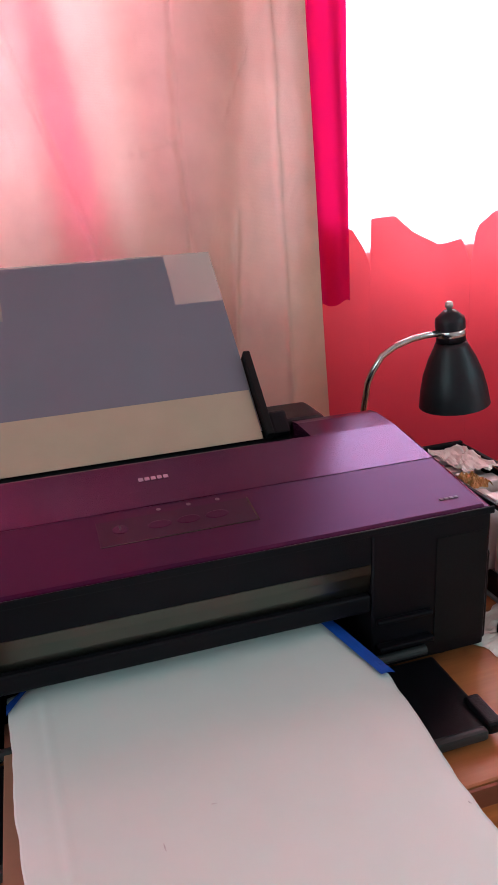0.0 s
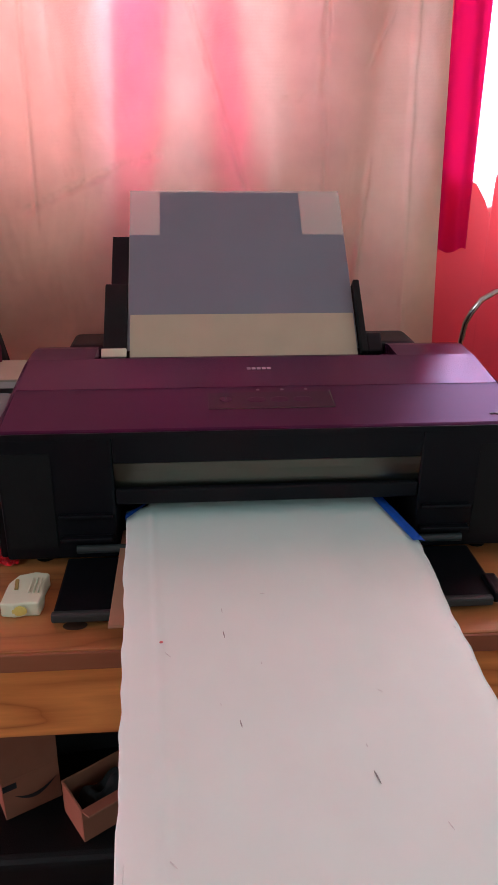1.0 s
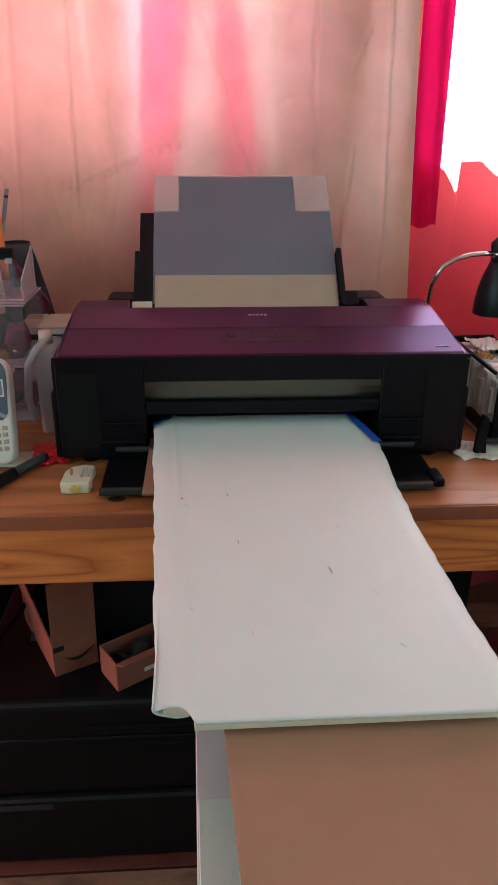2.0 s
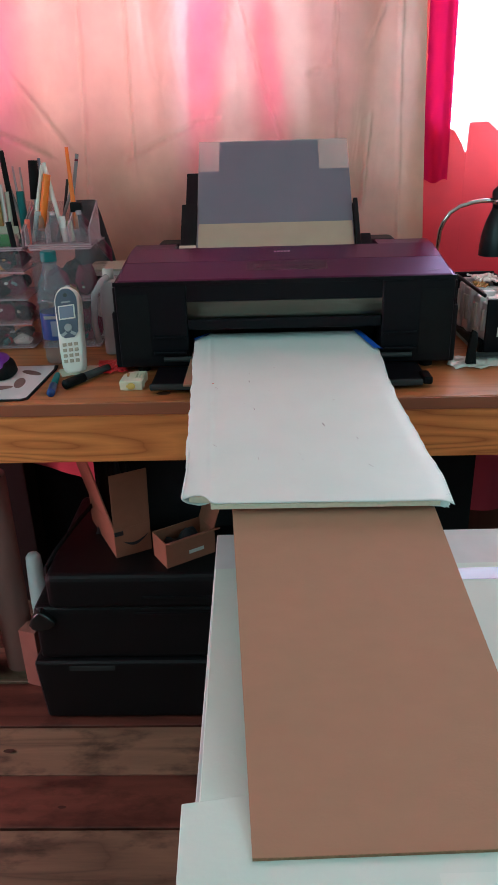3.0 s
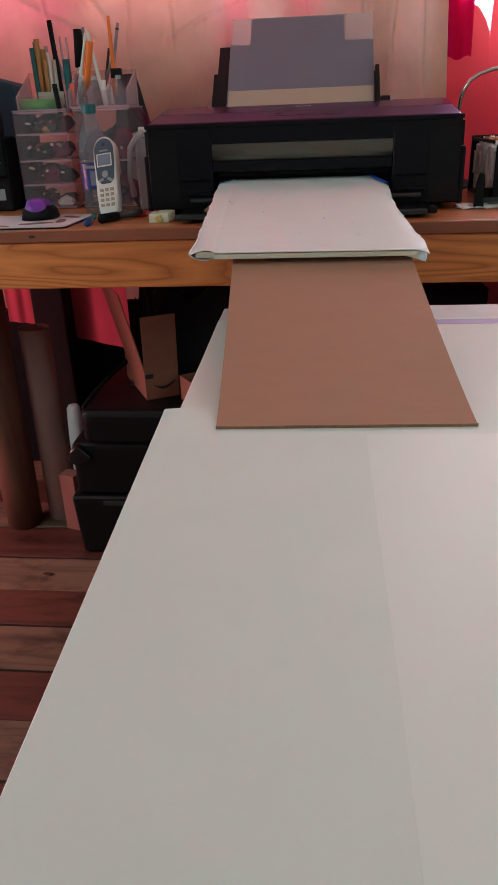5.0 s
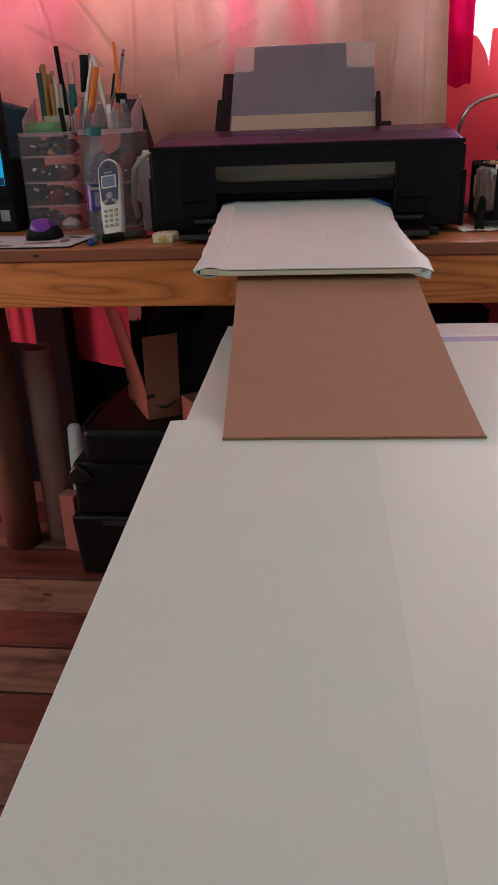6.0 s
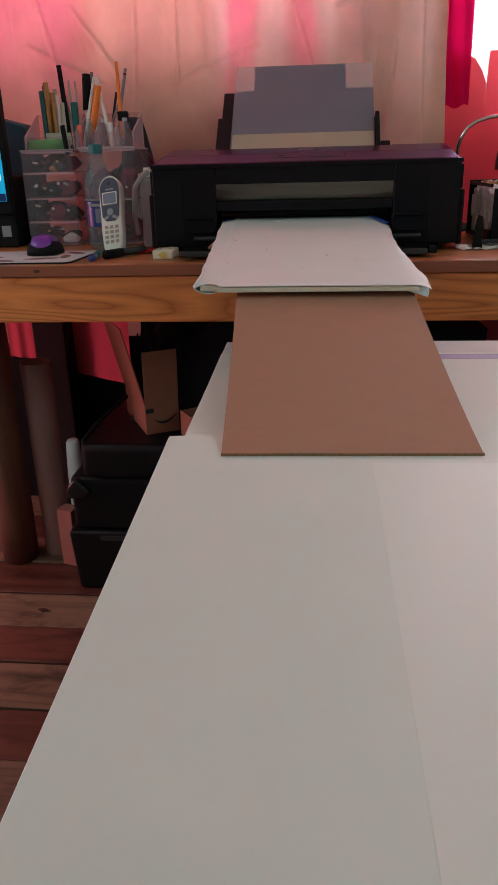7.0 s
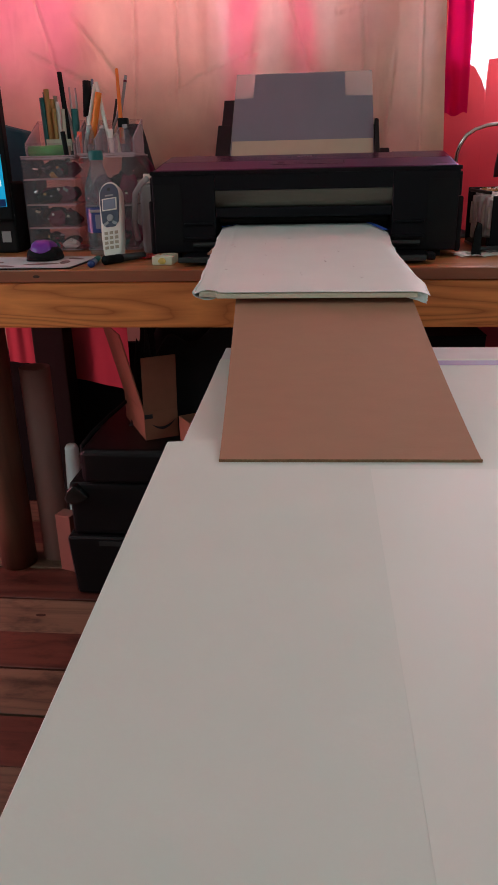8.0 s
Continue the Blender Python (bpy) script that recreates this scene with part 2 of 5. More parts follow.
M = {
    "burgundy": material("burgundy_lid", (0.050, 0.006, 0.025), 0.25, metal=0.35, vary=0.1, bump=0.03, bump_scale=900, spec=0.75, tint=(0.60, 0.38, 1.0)),
    "panel_dark": material("dark_burgundy_panel", (0.022, 0.003, 0.012), 0.36, vary=0.15, spec=0.3, tint=(0.7, 0.5, 1.0)),
    "burgundy_satin": material("burgundy_satin", (0.040, 0.005, 0.021), 0.37, metal=0.35, vary=0.1, bump=0.05, bump_scale=900, spec=0.4, tint=(0.50, 0.28, 1.0)),
    "black": material("black_plastic", (0.0045, 0.0042, 0.006), 0.42, vary=0.2, bump=0.12, bump_scale=700, spec=0.15),
    "gloss_black": material("glossy_black", (0.012, 0.012, 0.012), 0.17, vary=0.1, spec=0.6),
    "smoky_mirror": material("smoky_mirror", (0.125, 0.128, 0.105), 0.30, metal=1.0, vary=0.05),
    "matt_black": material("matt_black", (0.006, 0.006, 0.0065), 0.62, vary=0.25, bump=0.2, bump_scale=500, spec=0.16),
    "dark_grey": material("dark_grey_plastic", (0.035, 0.038, 0.038), 0.4, vary=0.15, spec=0.3),
    "grey": material("grey_plastic", (0.28, 0.29, 0.29), 0.45, vary=0.1),
    "mark_grey": material("worn_grey_print", (0.13, 0.10, 0.12), 0.5, vary=0.3, scale=300),
    "silver_print": material("silver_print", (0.36, 0.26, 0.31), 0.4, metal=0.3, vary=0.05),
    "white": material("white_plastic", (0.70, 0.67, 0.60), 0.4, vary=0.06),
    "bright_white": material("bright_white_plastic", (0.86, 0.87, 0.88), 0.3, vary=0.04),
    "ivory": material("ivory_plastic", (0.66, 0.64, 0.48), 0.45, vary=0.08),
    "yellow": material("yellow_glue", (0.62, 0.48, 0.12), 0.5, vary=0.2),
    "grey_sheet": material("grey_sheet", (0.145, 0.158, 0.195), 0.55, vary=0.07, scale=8, blotch=5),
    "cream_card": material("cream_card", (0.40, 0.34, 0.245), 0.75, vary=0.05, bump=0.08, bump_scale=600),
    "card": material("brown_cardboard", (0.375, 0.198, 0.122), 0.8, vary=0.05, scale=60, bump=0.06, bump_scale=500, stretch=(0.5, 1, 1)),
    "card_edge": material("cardboard_edge", (0.30, 0.18, 0.095), 0.9, vary=0.35, scale=400, bump=0.6, bump_scale=500),
    "box_card": material("box_cardboard", (0.27, 0.105, 0.060), 0.8, vary=0.12, scale=40, bump=0.15, bump_scale=300),
    "ink": material("dark_ink", (0.012, 0.012, 0.016), 0.6, vary=0.1),
    "cover": material("white_film", (0.675, 0.74, 0.70), 0.45, vary=0.035, scale=18, bump=0.12, bump_scale=60, spec=0.4),
    "foam_core": material("foam_core", (0.72, 0.68, 0.52), 0.8, vary=0.08, scale=200, bump=0.3, bump_scale=300),
    "foam_board": material("foam_board", (0.635, 0.70, 0.635), 0.6, vary=0.035, scale=14, blotch=2.2, bump=0.10, bump_scale=120),
    "sheet_white": material("smooth_white_sheet", (0.685, 0.74, 0.675), 0.5, vary=0.02, scale=10),
    "grey_board": material("grey_board", (0.60, 0.60, 0.60), 0.6, vary=0.10, scale=25, blotch=6),
    "lilac_strip": material("lilac_strip", (0.45, 0.42, 0.66), 0.25, vary=0.1, scale=20),
    "blue_tape": material("blue_tape", (0.012, 0.075, 0.42), 0.6, vary=0.15, scale=80, bump=0.3, bump_scale=400),
    "faint_scuff": material("faint_scuff", (0.56, 0.58, 0.56), 0.8, vary=0.25, scale=300),
    "scuff": material("grey_scuff", (0.27, 0.26, 0.25), 0.8, vary=0.5, scale=300),
    "red_spot": material("red_spot", (0.50, 0.12, 0.12), 0.7, vary=0.2),
    "desk_top": wood("desk_top_wood", (0.23, 0.074, 0.024), (0.47, 0.185, 0.060), 0.36, grain=16, random_amount=0.0, rings=8),
    "desk_edge": wood("desk_edge_wood", (0.20, 0.060, 0.028), (0.32, 0.105, 0.048), 0.5, grain=6, random_amount=0.0, rings=5),
    "pine": wood("pine_fascia", (0.40, 0.092, 0.020), (0.84, 0.315, 0.085), 0.45, grain=11, random_amount=0.0, rings=25),
    "post_wood": wood("post_wood", (0.07, 0.024, 0.014), (0.17, 0.065, 0.036), 0.6, grain=8, along="Z", rings=9),
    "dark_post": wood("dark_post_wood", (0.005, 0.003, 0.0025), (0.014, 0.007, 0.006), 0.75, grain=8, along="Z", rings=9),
    "floor_red": wood("floor_red_wood", (0.042, 0.013, 0.010), (0.155, 0.054, 0.036), 0.42, grain=14, random_amount=0.6, rings=9, stain=0.8),
    "floor_grey": wood("floor_grey_wood", (0.070, 0.043, 0.028), (0.285, 0.180, 0.112), 0.48, grain=14, random_amount=0.6, rings=9, stain=0.8),
    "knot": material("knot", (0.05, 0.018, 0.010), 0.6, vary=0.4, scale=200),
    "case": material("black_case_plastic", (0.005, 0.005, 0.006), 0.38, vary=0.3, bump=0.5, bump_scale=900, spec=0.22),
    "wall": material("red_wall", (0.42, 0.12, 0.10), 0.8, vary=0.08, bump=0.15, bump_scale=90),
    "outer_wall": material("window_wall", (0.50, 0.42, 0.31), 0.8, vary=0.06, bump=0.15, bump_scale=90),
    "plain_wall": material("plain_wall", (0.58, 0.60, 0.59), 0.8, vary=0.05, bump=0.15, bump_scale=90),
    "ceiling": material("ceiling_paint", (0.72, 0.70, 0.67), 0.85, vary=0.04, bump=0.2, bump_scale=60),
    "window_paint": material("window_paint", (0.75, 0.74, 0.72), 0.4, vary=0.04),
    "cream_cloth": cloth_material("cream_cloth", (0.84, 0.715, 0.495), (0.91, 0.645, 0.65), 0.5, crinkle=1.0),
    "coral_cloth": cloth_material("coral_cloth", (0.86, 0.080, 0.115), (0.94, 0.15, 0.165), 0.26, sheer=0.36, sheer_tint=(1.0, 0.97, 0.97)),
    "coral_lining": cloth_material("coral_lining", (0.86, 0.072, 0.118), (0.96, 0.16, 0.195), 0.40),
    "magenta_cloth": cloth_material("magenta_cloth", (0.55, 0.006, 0.10), (0.88, 0.004, 0.16), 0.42),
    "rose_cloth": cloth_material("rose_cloth", (0.74, 0.06, 0.15), (0.97, 0.12, 0.27), 0.78),
    "rose_drape_cloth": cloth_material("rose_drape_cloth", (0.58, 0.10, 0.145), (0.8, 0.18, 0.24), 0.12),
    "pale_cloth": cloth_material("pale_cloth", (0.66, 0.44, 0.41), (0.92, 0.53, 0.54), 0.62),
    "dusty_cloth": cloth_material("dusty_rose_cloth", (0.88, 0.38, 0.42), (0.96, 0.44, 0.50), 0.62),
    "tan_cloth": cloth_material("tan_cloth", (0.62, 0.29, 0.255), (0.94, 0.36, 0.345), 0.60),
    "lamp_black": material("lamp_enamel", (0.008, 0.009, 0.013), 0.42, vary=0.15, bump=0.05, spec=0.35),
    "chrome": material("brushed_chrome", (0.62, 0.60, 0.58), 0.22, metal=1.0, vary=0.1, scale=120),
    "acrylic": clear_plastic("clear_acrylic", (0.97, 0.93, 0.94), 0.93, 0.05),
    "acrylic_edge": clear_plastic("acrylic_edge", (0.97, 0.84, 0.88), 0.58, 0.12),
    "pet": clear_plastic("bottle_plastic", (0.84, 0.90, 0.93), 0.88, 0.05),
    "frosted": clear_plastic("frosted_plastic", (0.92, 0.92, 0.92), 0.60, 0.3),
    "smoky": clear_plastic("translucent_sheet", (0.92, 0.91, 0.90), 0.68, 0.5),
    "label_blue": material("blue_label", (0.012, 0.045, 0.20), 0.3, vary=0.2, scale=60),
    "teal": material("teal_plastic", (0.010, 0.13, 0.125), 0.45, vary=0.1),
    "teal_cloth": material("teal_cloth", (0.02, 0.10, 0.13), 0.85, vary=0.2, bump=0.3),
    "phone_face": material("phone_face", (0.055, 0.065, 0.10), 0.3, vary=0.1),
    "phone_screen": material("phone_screen", (0.19, 0.22, 0.29), 0.15, vary=0.05),
    "key": material("phone_key", (0.36, 0.29, 0.21), 0.5, vary=0.08),
    "purple": material("purple_plastic", (0.16, 0.025, 0.32), 0.3, vary=0.1, coat=0.2),
    "pad": material("mouse_pad", (0.58, 0.54, 0.52), 0.7, vary=0.04),
    "pad_flower": material("pad_flower", (0.20, 0.10, 0.085), 0.7, vary=0.35, scale=80),
    "green": material("green_plastic", (0.09, 0.42, 0.06), 0.4, vary=0.1),
    "orange": material("orange_plastic", (0.85, 0.20, 0.015), 0.4, vary=0.08),
    "coral_pen": material("coral_plastic", (0.75, 0.13, 0.08), 0.4, vary=0.08),
    "steel": material("steel", (0.5, 0.49, 0.48), 0.3, metal=0.9, vary=0.1),
    "ochre": material("ochre_wood", (0.42, 0.24, 0.07), 0.6, vary=0.2),
    "burgundy_cloth": material("burgundy_cloth", (0.16, 0.012, 0.045), 0.85, vary=0.25, bump=0.4),
    "dark_cloth": material("dark_cloth", (0.014, 0.012, 0.014), 0.9, vary=0.25, bump=0.4),
    "red_packet": material("red_packet", (0.58, 0.012, 0.022), 0.3, vary=0.15, bump=0.3, bump_scale=60),
    "paper": material("white_paper", (0.66, 0.65, 0.60), 0.7, vary=0.05),
    "greenish": material("pale_paper", (0.50, 0.50, 0.38), 0.75, vary=0.08),
    "pink_box": material("pink_box", (0.31, 0.125, 0.095), 0.7, vary=0.1),
    "scrap": material("pale_plastic_scrap", (0.55, 0.57, 0.50), 0.3, vary=0.15, bump=0.4, bump_scale=60),
    "cartridge": material("cartridge_plastic", (0.78, 0.75, 0.73), 0.35, vary=0.08),
    "pink_print": material("pink_print", (0.62, 0.16, 0.20), 0.5, vary=0.25, scale=90),
    "sky_glow": glowing("sky_glow", (0.92, 0.96, 1.0), 7.0),
    "screen": glowing("lit_screen", (0.02, 0.36, 0.62), 0.75),
    "screen_white": glowing("lit_icon", (0.7, 0.85, 0.95), 0.8),
    "tube": material("cardboard_tube", (0.25, 0.125, 0.105), 0.75, vary=0.1, stretch=(1, 1, 0.2)),
}

# ---------------------------------------------------------------- mesh tools


def thing(name, label, category, at=(0, 0, 0), turn=0.0, group="", kind="", tip=(0, 0)):
    """An Empty at the thing's base that parents its parts."""
    ob = new(name)
    ob.empty_display_size = 0.02
    ob.matrix_world = pose(*at, tip[0], tip[1], turn)
    return tagged(ob, label, category, group, kind)


def part(name, bm, mat, parent=None, label="", smooth=False):
    """Links a bmesh as one mesh object under a thing or a part."""
    me = bpy.data.meshes.new(name)
    bmesh.ops.recalc_face_normals(bm, faces=bm.faces)
    for f in bm.faces:
        f.smooth = smooth
    bm.to_mesh(me)
    bm.free()
    me.materials.append(M[mat])
    ob = new(name, me)
    ob.parent = parent
    if label:
        ob["label"] = label
    return ob


def solid(name, bm, mat, label, category, group="", kind="", smooth=False):
    return tagged(part(name, bm, mat, None, "", smooth), label, category, group, kind)


def box(x0, x1, y0, y1, z0, z1, bevel=0.0015, segments=2, bm=None):
    made = bm or bmesh.new()
    own = bmesh.ops.create_cube(made, size=1.0)["verts"]
    for v in own:
        v.co = Vector(((x0 + x1) / 2 + v.co.x * (x1 - x0), (y0 + y1) / 2 + v.co.y * (y1 - y0), (z0 + z1) / 2 + v.co.z * (z1 - z0)))
    if bevel:
        edges = list({e for v in own for e in v.link_edges})
        bmesh.ops.bevel(made, geom=edges, offset=min(bevel, 0.45 * min(abs(x1 - x0), abs(y1 - y0), abs(z1 - z0))), segments=segments, affect="EDGES", profile=0.6)
    return made


def moved(bm, m):
    bmesh.ops.transform(bm, matrix=m, verts=bm.verts)
    return bm


def prism(outline, a, b, axis="x", bevel=0.0, segments=2, bm=None):
    """A flat outline pushed from a to b along an axis. Outline: (y, z) for x, (x, z) for y, (x, y) for z."""
    made = bm or bmesh.new()

    def place(p, d):
        return {"x": (d, p[0], p[1]), "y": (p[0], d, p[1]), "z": (p[0], p[1], d)}[axis]
    lo = [made.verts.new(place(p, a)) for p in outline]
    hi = [made.verts.new(place(p, b)) for p in outline]
    faces = [made.faces.new(lo), made.faces.new(hi[::-1])]
    n = len(outline)
    for i in range(n):
        faces.append(made.faces.new((lo[i], hi[i], hi[(i + 1) % n], lo[(i + 1) % n])))
    bmesh.ops.recalc_face_normals(made, faces=faces)
    if bevel:
        edges = list({e for f in faces for e in f.edges if e.calc_face_angle(0) > 0.5})
        bmesh.ops.bevel(made, geom=edges, offset=bevel, segments=segments, affect="EDGES", profile=0.6)
    return made


def lathe(profile, steps=28, bm=None, closed=True):
    """(radius, height) rows turned round z."""
    made = bm or bmesh.new()
    rings = []
    for r, z in profile:
        rings.append([made.verts.new((r * math.cos(2 * math.pi * i / steps), r * math.sin(2 * math.pi * i / steps), z)) for i in range(steps)])
    for p, q in zip(rings, rings[1:]):
        for i in range(steps):
            made.faces.new((p[i], p[(i + 1) % steps], q[(i + 1) % steps], q[i]))
    if closed:
        made.faces.new(rings[0][::-1])
        made.faces.new(rings[-1])
    return made


def sweep(points, radius, steps=10, bm=None, taper=None):
    """A round rod along a line of points."""
    made = bm or bmesh.new()
    pts = [Vector(p) for p in points]
    rings = []
    side = None
    for i, p in enumerate(pts):
        d = (pts[min(i + 1, len(pts) - 1)] - pts[max(i - 1, 0)]).normalized()
        side = (Vector((0, 1, 0)) if abs(d.y) < 0.9 else Vector((1, 0, 0))) if side is None else side
        side = (side - d * side.dot(d)).normalized()
        up = d.cross(side)
        r = radius if taper is None else radius * (1 + (taper - 1) * i / (len(pts) - 1))
        rings.append([made.verts.new(p + r * (math.cos(2 * math.pi * k / steps) * side + math.sin(2 * math.pi * k / steps) * up)) for k in range(steps)])
    for p, q in zip(rings, rings[1:]):
        for k in range(steps):
            made.faces.new((p[k], p[(k + 1) % steps], q[(k + 1) % steps], q[k]))
    made.faces.new(rings[0][::-1])
    made.faces.new(rings[-1])
    return made


def sheet(f, nu, nv, thick=0.0, bm=None):
    """A surface f(u, v) over the unit square; with a thickness, a thin slab along the face normals."""
    made = bm or bmesh.new()
    grid = [[made.verts.new(f(i / nu, j / nv)) for i in range(nu + 1)] for j in range(nv + 1)]
    faces = [made.faces.new((grid[j][i], grid[j][i + 1], grid[j + 1][i + 1], grid[j + 1][i])) for j in range(nv) for i in range(nu)]
    if thick:
        bmesh.ops.recalc_face_normals(made, faces=faces)
        bmesh.ops.solidify(made, geom=faces, thickness=thick)
    return made


def wob(*p):
    return noise.noise(Vector(p))


# ---------------------------------------------------------------- the room
room_w, room_e, room_n, room_s, room_top = -2.2, 2.2, 0.70, -3.0, 2.45


def wall_with_openings(name, horizontal, fixed0, fixed1, a0, a1, openings, mat, label):
    """A wall of real thickness, built of the strips round its openings (from, to, sill, head)."""
    bm = bmesh.new()

    def add(p, q, z0, z1):
        if horizontal:
            box(p, q, fixed0, fixed1, z0, z1, 0, bm=bm)
        else:
            box(fixed0, fixed1, p, q, z0, z1, 0, bm=bm)
    x = a0
    for p, q, z0, z1 in sorted(openings):
        add(x, p, FLOOR, room_top)
        add(p, q, FLOOR, z0)
        add(p, q, z1, room_top)
        x = q
    add(x, a1, FLOOR, room_top)
    return solid(name, bm, mat, label, "wall", kind="structure")


RIGHT_WINDOW, LEFT_WINDOW = (0.395, 1.46, 1.095, 2.20), (-1.41, 0.135, 1.22, 2.20)
wall_with_openings("wall_north", True, room_n, room_n + 0.16, room_w, room_e, [RIGHT_WINDOW, LEFT_WINDOW], "outer_wall", "pale painted wall with two windows behind curtains")
# the low west opening is only there for the added pink lamp
wall_with_openings("wall_west", False, room_w - 0.14, room_w, room_s, room_n + 0.16, [(-2.05, -0.55, 1.28, 2.22), (-0.52, 0.32, 0.25, 1.02)], "plain_wall", "plain painted side wall with a window")
wall_with_openings("wall_east", False, room_e, room_e + 0.14, room_s, room_n + 0.16, [(-2.05, -0.55, 1.28, 2.22)], "plain_wall", "plain painted side wall with a window")
wall_with_openings("wall_south", True, room_s - 0.14, room_s, room_w - 0.14, room_e + 0.14, [], "plain_wall", "plain painted wall behind the worktable")
solid("ceiling", box(room_w - 0.14, room_e + 0.14, room_s - 0.14, room_n + 0.16, room_top, room_top + 0.1, 0), "ceiling", "plain matt white ceiling", "ceiling", kind="structure")
solid("floor", box(room_w - 0.14, room_e + 0.14, room_s - 0.14, room_n + 0.16, FLOOR - 0.08, FLOOR - 0.022, 0), "matt_black", "dark underfloor beneath worn wooden planks", "floor", kind="structure")
floor = bpy.data.objects["floor"]


def window_unit(name, x0, x1, z0, z1, label):
    w = tagged(new(name), label, "window", kind="structure")
    y0, y1 = room_n + 0.02, room_n + 0.06
    part("window_sill", box(x0 + 0.001, x1 - 0.001, room_n + 0.002, room_n + 0.155, z0 + 0.0002, z0 + 0.004, 0.001), "post_wood", w)
    for a, b, c, d in ((x0 + 0.001, x0 + 0.04, z0, z1), (x1 - 0.04, x1 - 0.001, z0, z1)):
        part("jamb", box(a, b, y0, y1, c + 0.001, d - 0.001, 0.003), "window_paint", w)
    for c, d in ((z0 + 0.005, z0 + 0.012), (z1 - 0.045, z1 - 0.001), ((z0 + z1) / 2 + 0.02, (z0 + z1) / 2 + 0.055)):
        part("rail", box(x0 + 0.041, x1 - 0.041, y0, y1, c, d, 0.003), "window_paint", w)
    return w


window_unit("window_1", *RIGHT_WINDOW, "white painted window glowing behind a coral curtain")
window_unit("window_2", *LEFT_WINDOW, "white painted window behind a cream curtain")

solid("backdrop", sheet(lambda u, v: (0.0 + 1.9 * u, 1.15, 0.9 + 1.6 * v), 1, 1), "sky_glow", "bright overcast sky outside the window", "sky", kind="structure")

# ---------------------------------------------------------------- curtains


def curtain(name, x0, x1, z0, z1, y, mat, label, depth, waves, seed, hem=0.0, flare=0.0, nu=220, nv=70, creases=(), slant=0.0, back=0.0, end_flare=0.0):
    def f(u, v):
        x = x0 + (x1 - x0) * u
        z = z0 + (z1 - z0) * v
        drift = 0.35 * wob(seed, z * 1.3, x * 1.2)
        fold = math.sin(2 * math.pi * (waves * u + drift + 0.25 * wob(seed + 3, u * waves * 0.7, 0.0)))
        d = depth * (0.55 + 0.45 * wob(seed + 9, x * 4, z * 0.6)) * fold
        d += 0.35 * depth * wob(seed + 5, x * 14, z * 3.0)
        for ax, az, bx, bz, deep in creases:
            ex, ez = bx - ax, bz - az
            k = ((x - ax) * ex + (z - az) * ez) / (ex * ex + ez * ez)
            if -0.05 < k < 1.05:
                gap = abs((x - ax) * ez - (z - az) * ex) / math.hypot(ex, ez) + 0.004 * wob(k * 7, ax * 5, az)
                if gap < 0.02:
                    d -= 1.7 * deep * math.exp(-((gap / 0.0042) ** 2)) * min(1, 8 * (k + 0.05), 8 * (1.05 - k))
        low = hem * (0.5 + 0.5 * math.sin(2 * math.pi * waves * u + 1.0)) * (1 - v)
        x += end_flare * (0.46 - v) * max(0.0, (u - 0.94) / 0.06)
        return (x + flare * (1 - v) * (u - 0.5) - slant * (1 - v), y + d + back * u, z + low)
    return solid(name, sheet(f, nu, nv), mat, label, "curtain", smooth=True)


curtain("cream_curtain", -1.55, 0.327, 0.60, 2.30, 0.508, "cream_cloth", "cream cotton curtain with soft folds, lit pink from behind", 0.017, 10, 1.0, nu=720, nv=300, end_flare=0.083,
        creases=((0.130, 1.29, 0.133, 1.60, 0.004), (0.133, 1.29, 0.140, 1.10, 0.003), (0.065, 1.285, 0.135, 1.30, 0.003), (-0.36, 1.115, -0.19, 1.19, 0.004), (-0.19, 1.19, -0.12, 1.21, 0.003),
                 (-0.335, 1.10, -0.325, 1.60, 0.004), (-0.45, 1.00, -0.43, 1.45, 0.004), (0.02, 1.12, -0.09, 1.45, 0.003), (0.275, 0.90, 0.272, 1.50, 0.003), (-0.62, 1.05, -0.70, 1.40, 0.004),
                 (-0.72, 1.22, -0.52, 1.12, 0.005), (-0.60, 1.30, -0.47, 1.13, 0.005), (0.20, 1.0, 0.215, 1.2, 0.003), (0.20, 1.33, 0.24, 1.42, 0.002)))
curtain("coral_curtain", 0.300, 1.75, 0.60, 2.30, 0.605, "coral_cloth", "thin coral-red curtain glowing in front of the window", 0.013, 13, 4.0, nu=300)
curtain("magenta_curtain", 0.329, 0.388, 1.045, 2.30, 0.535, "magenta_cloth", "narrow gathered magenta curtain strip hanging over the coral one", 0.007, 1.3, 7.0, hem=0.009, flare=0.004, nu=40, slant=-0.016)


LINING_X = (0.345, 0.4176, 0.4385, 0.4499, 0.4520, 0.498, 0.5295, 0.5738, 0.6221, 0.6442, 0.6523, 0.6878, 1.75)
LINING_Z = (1.19, 1.1603, 1.1311, 1.1047, 1.1767, 1.1774, 1.1514, 1.128, 1.1328, 1.0934, 1.1501, 1.1753, 1.18)


def lining_top(x):
    """Uneven upper edge of the half-length coral lining, with two gaps where it has slipped."""
    return float(np.interp(x, LINING_X, LINING_Z)) + 0.002 * wob(x * 30, 2, 5)


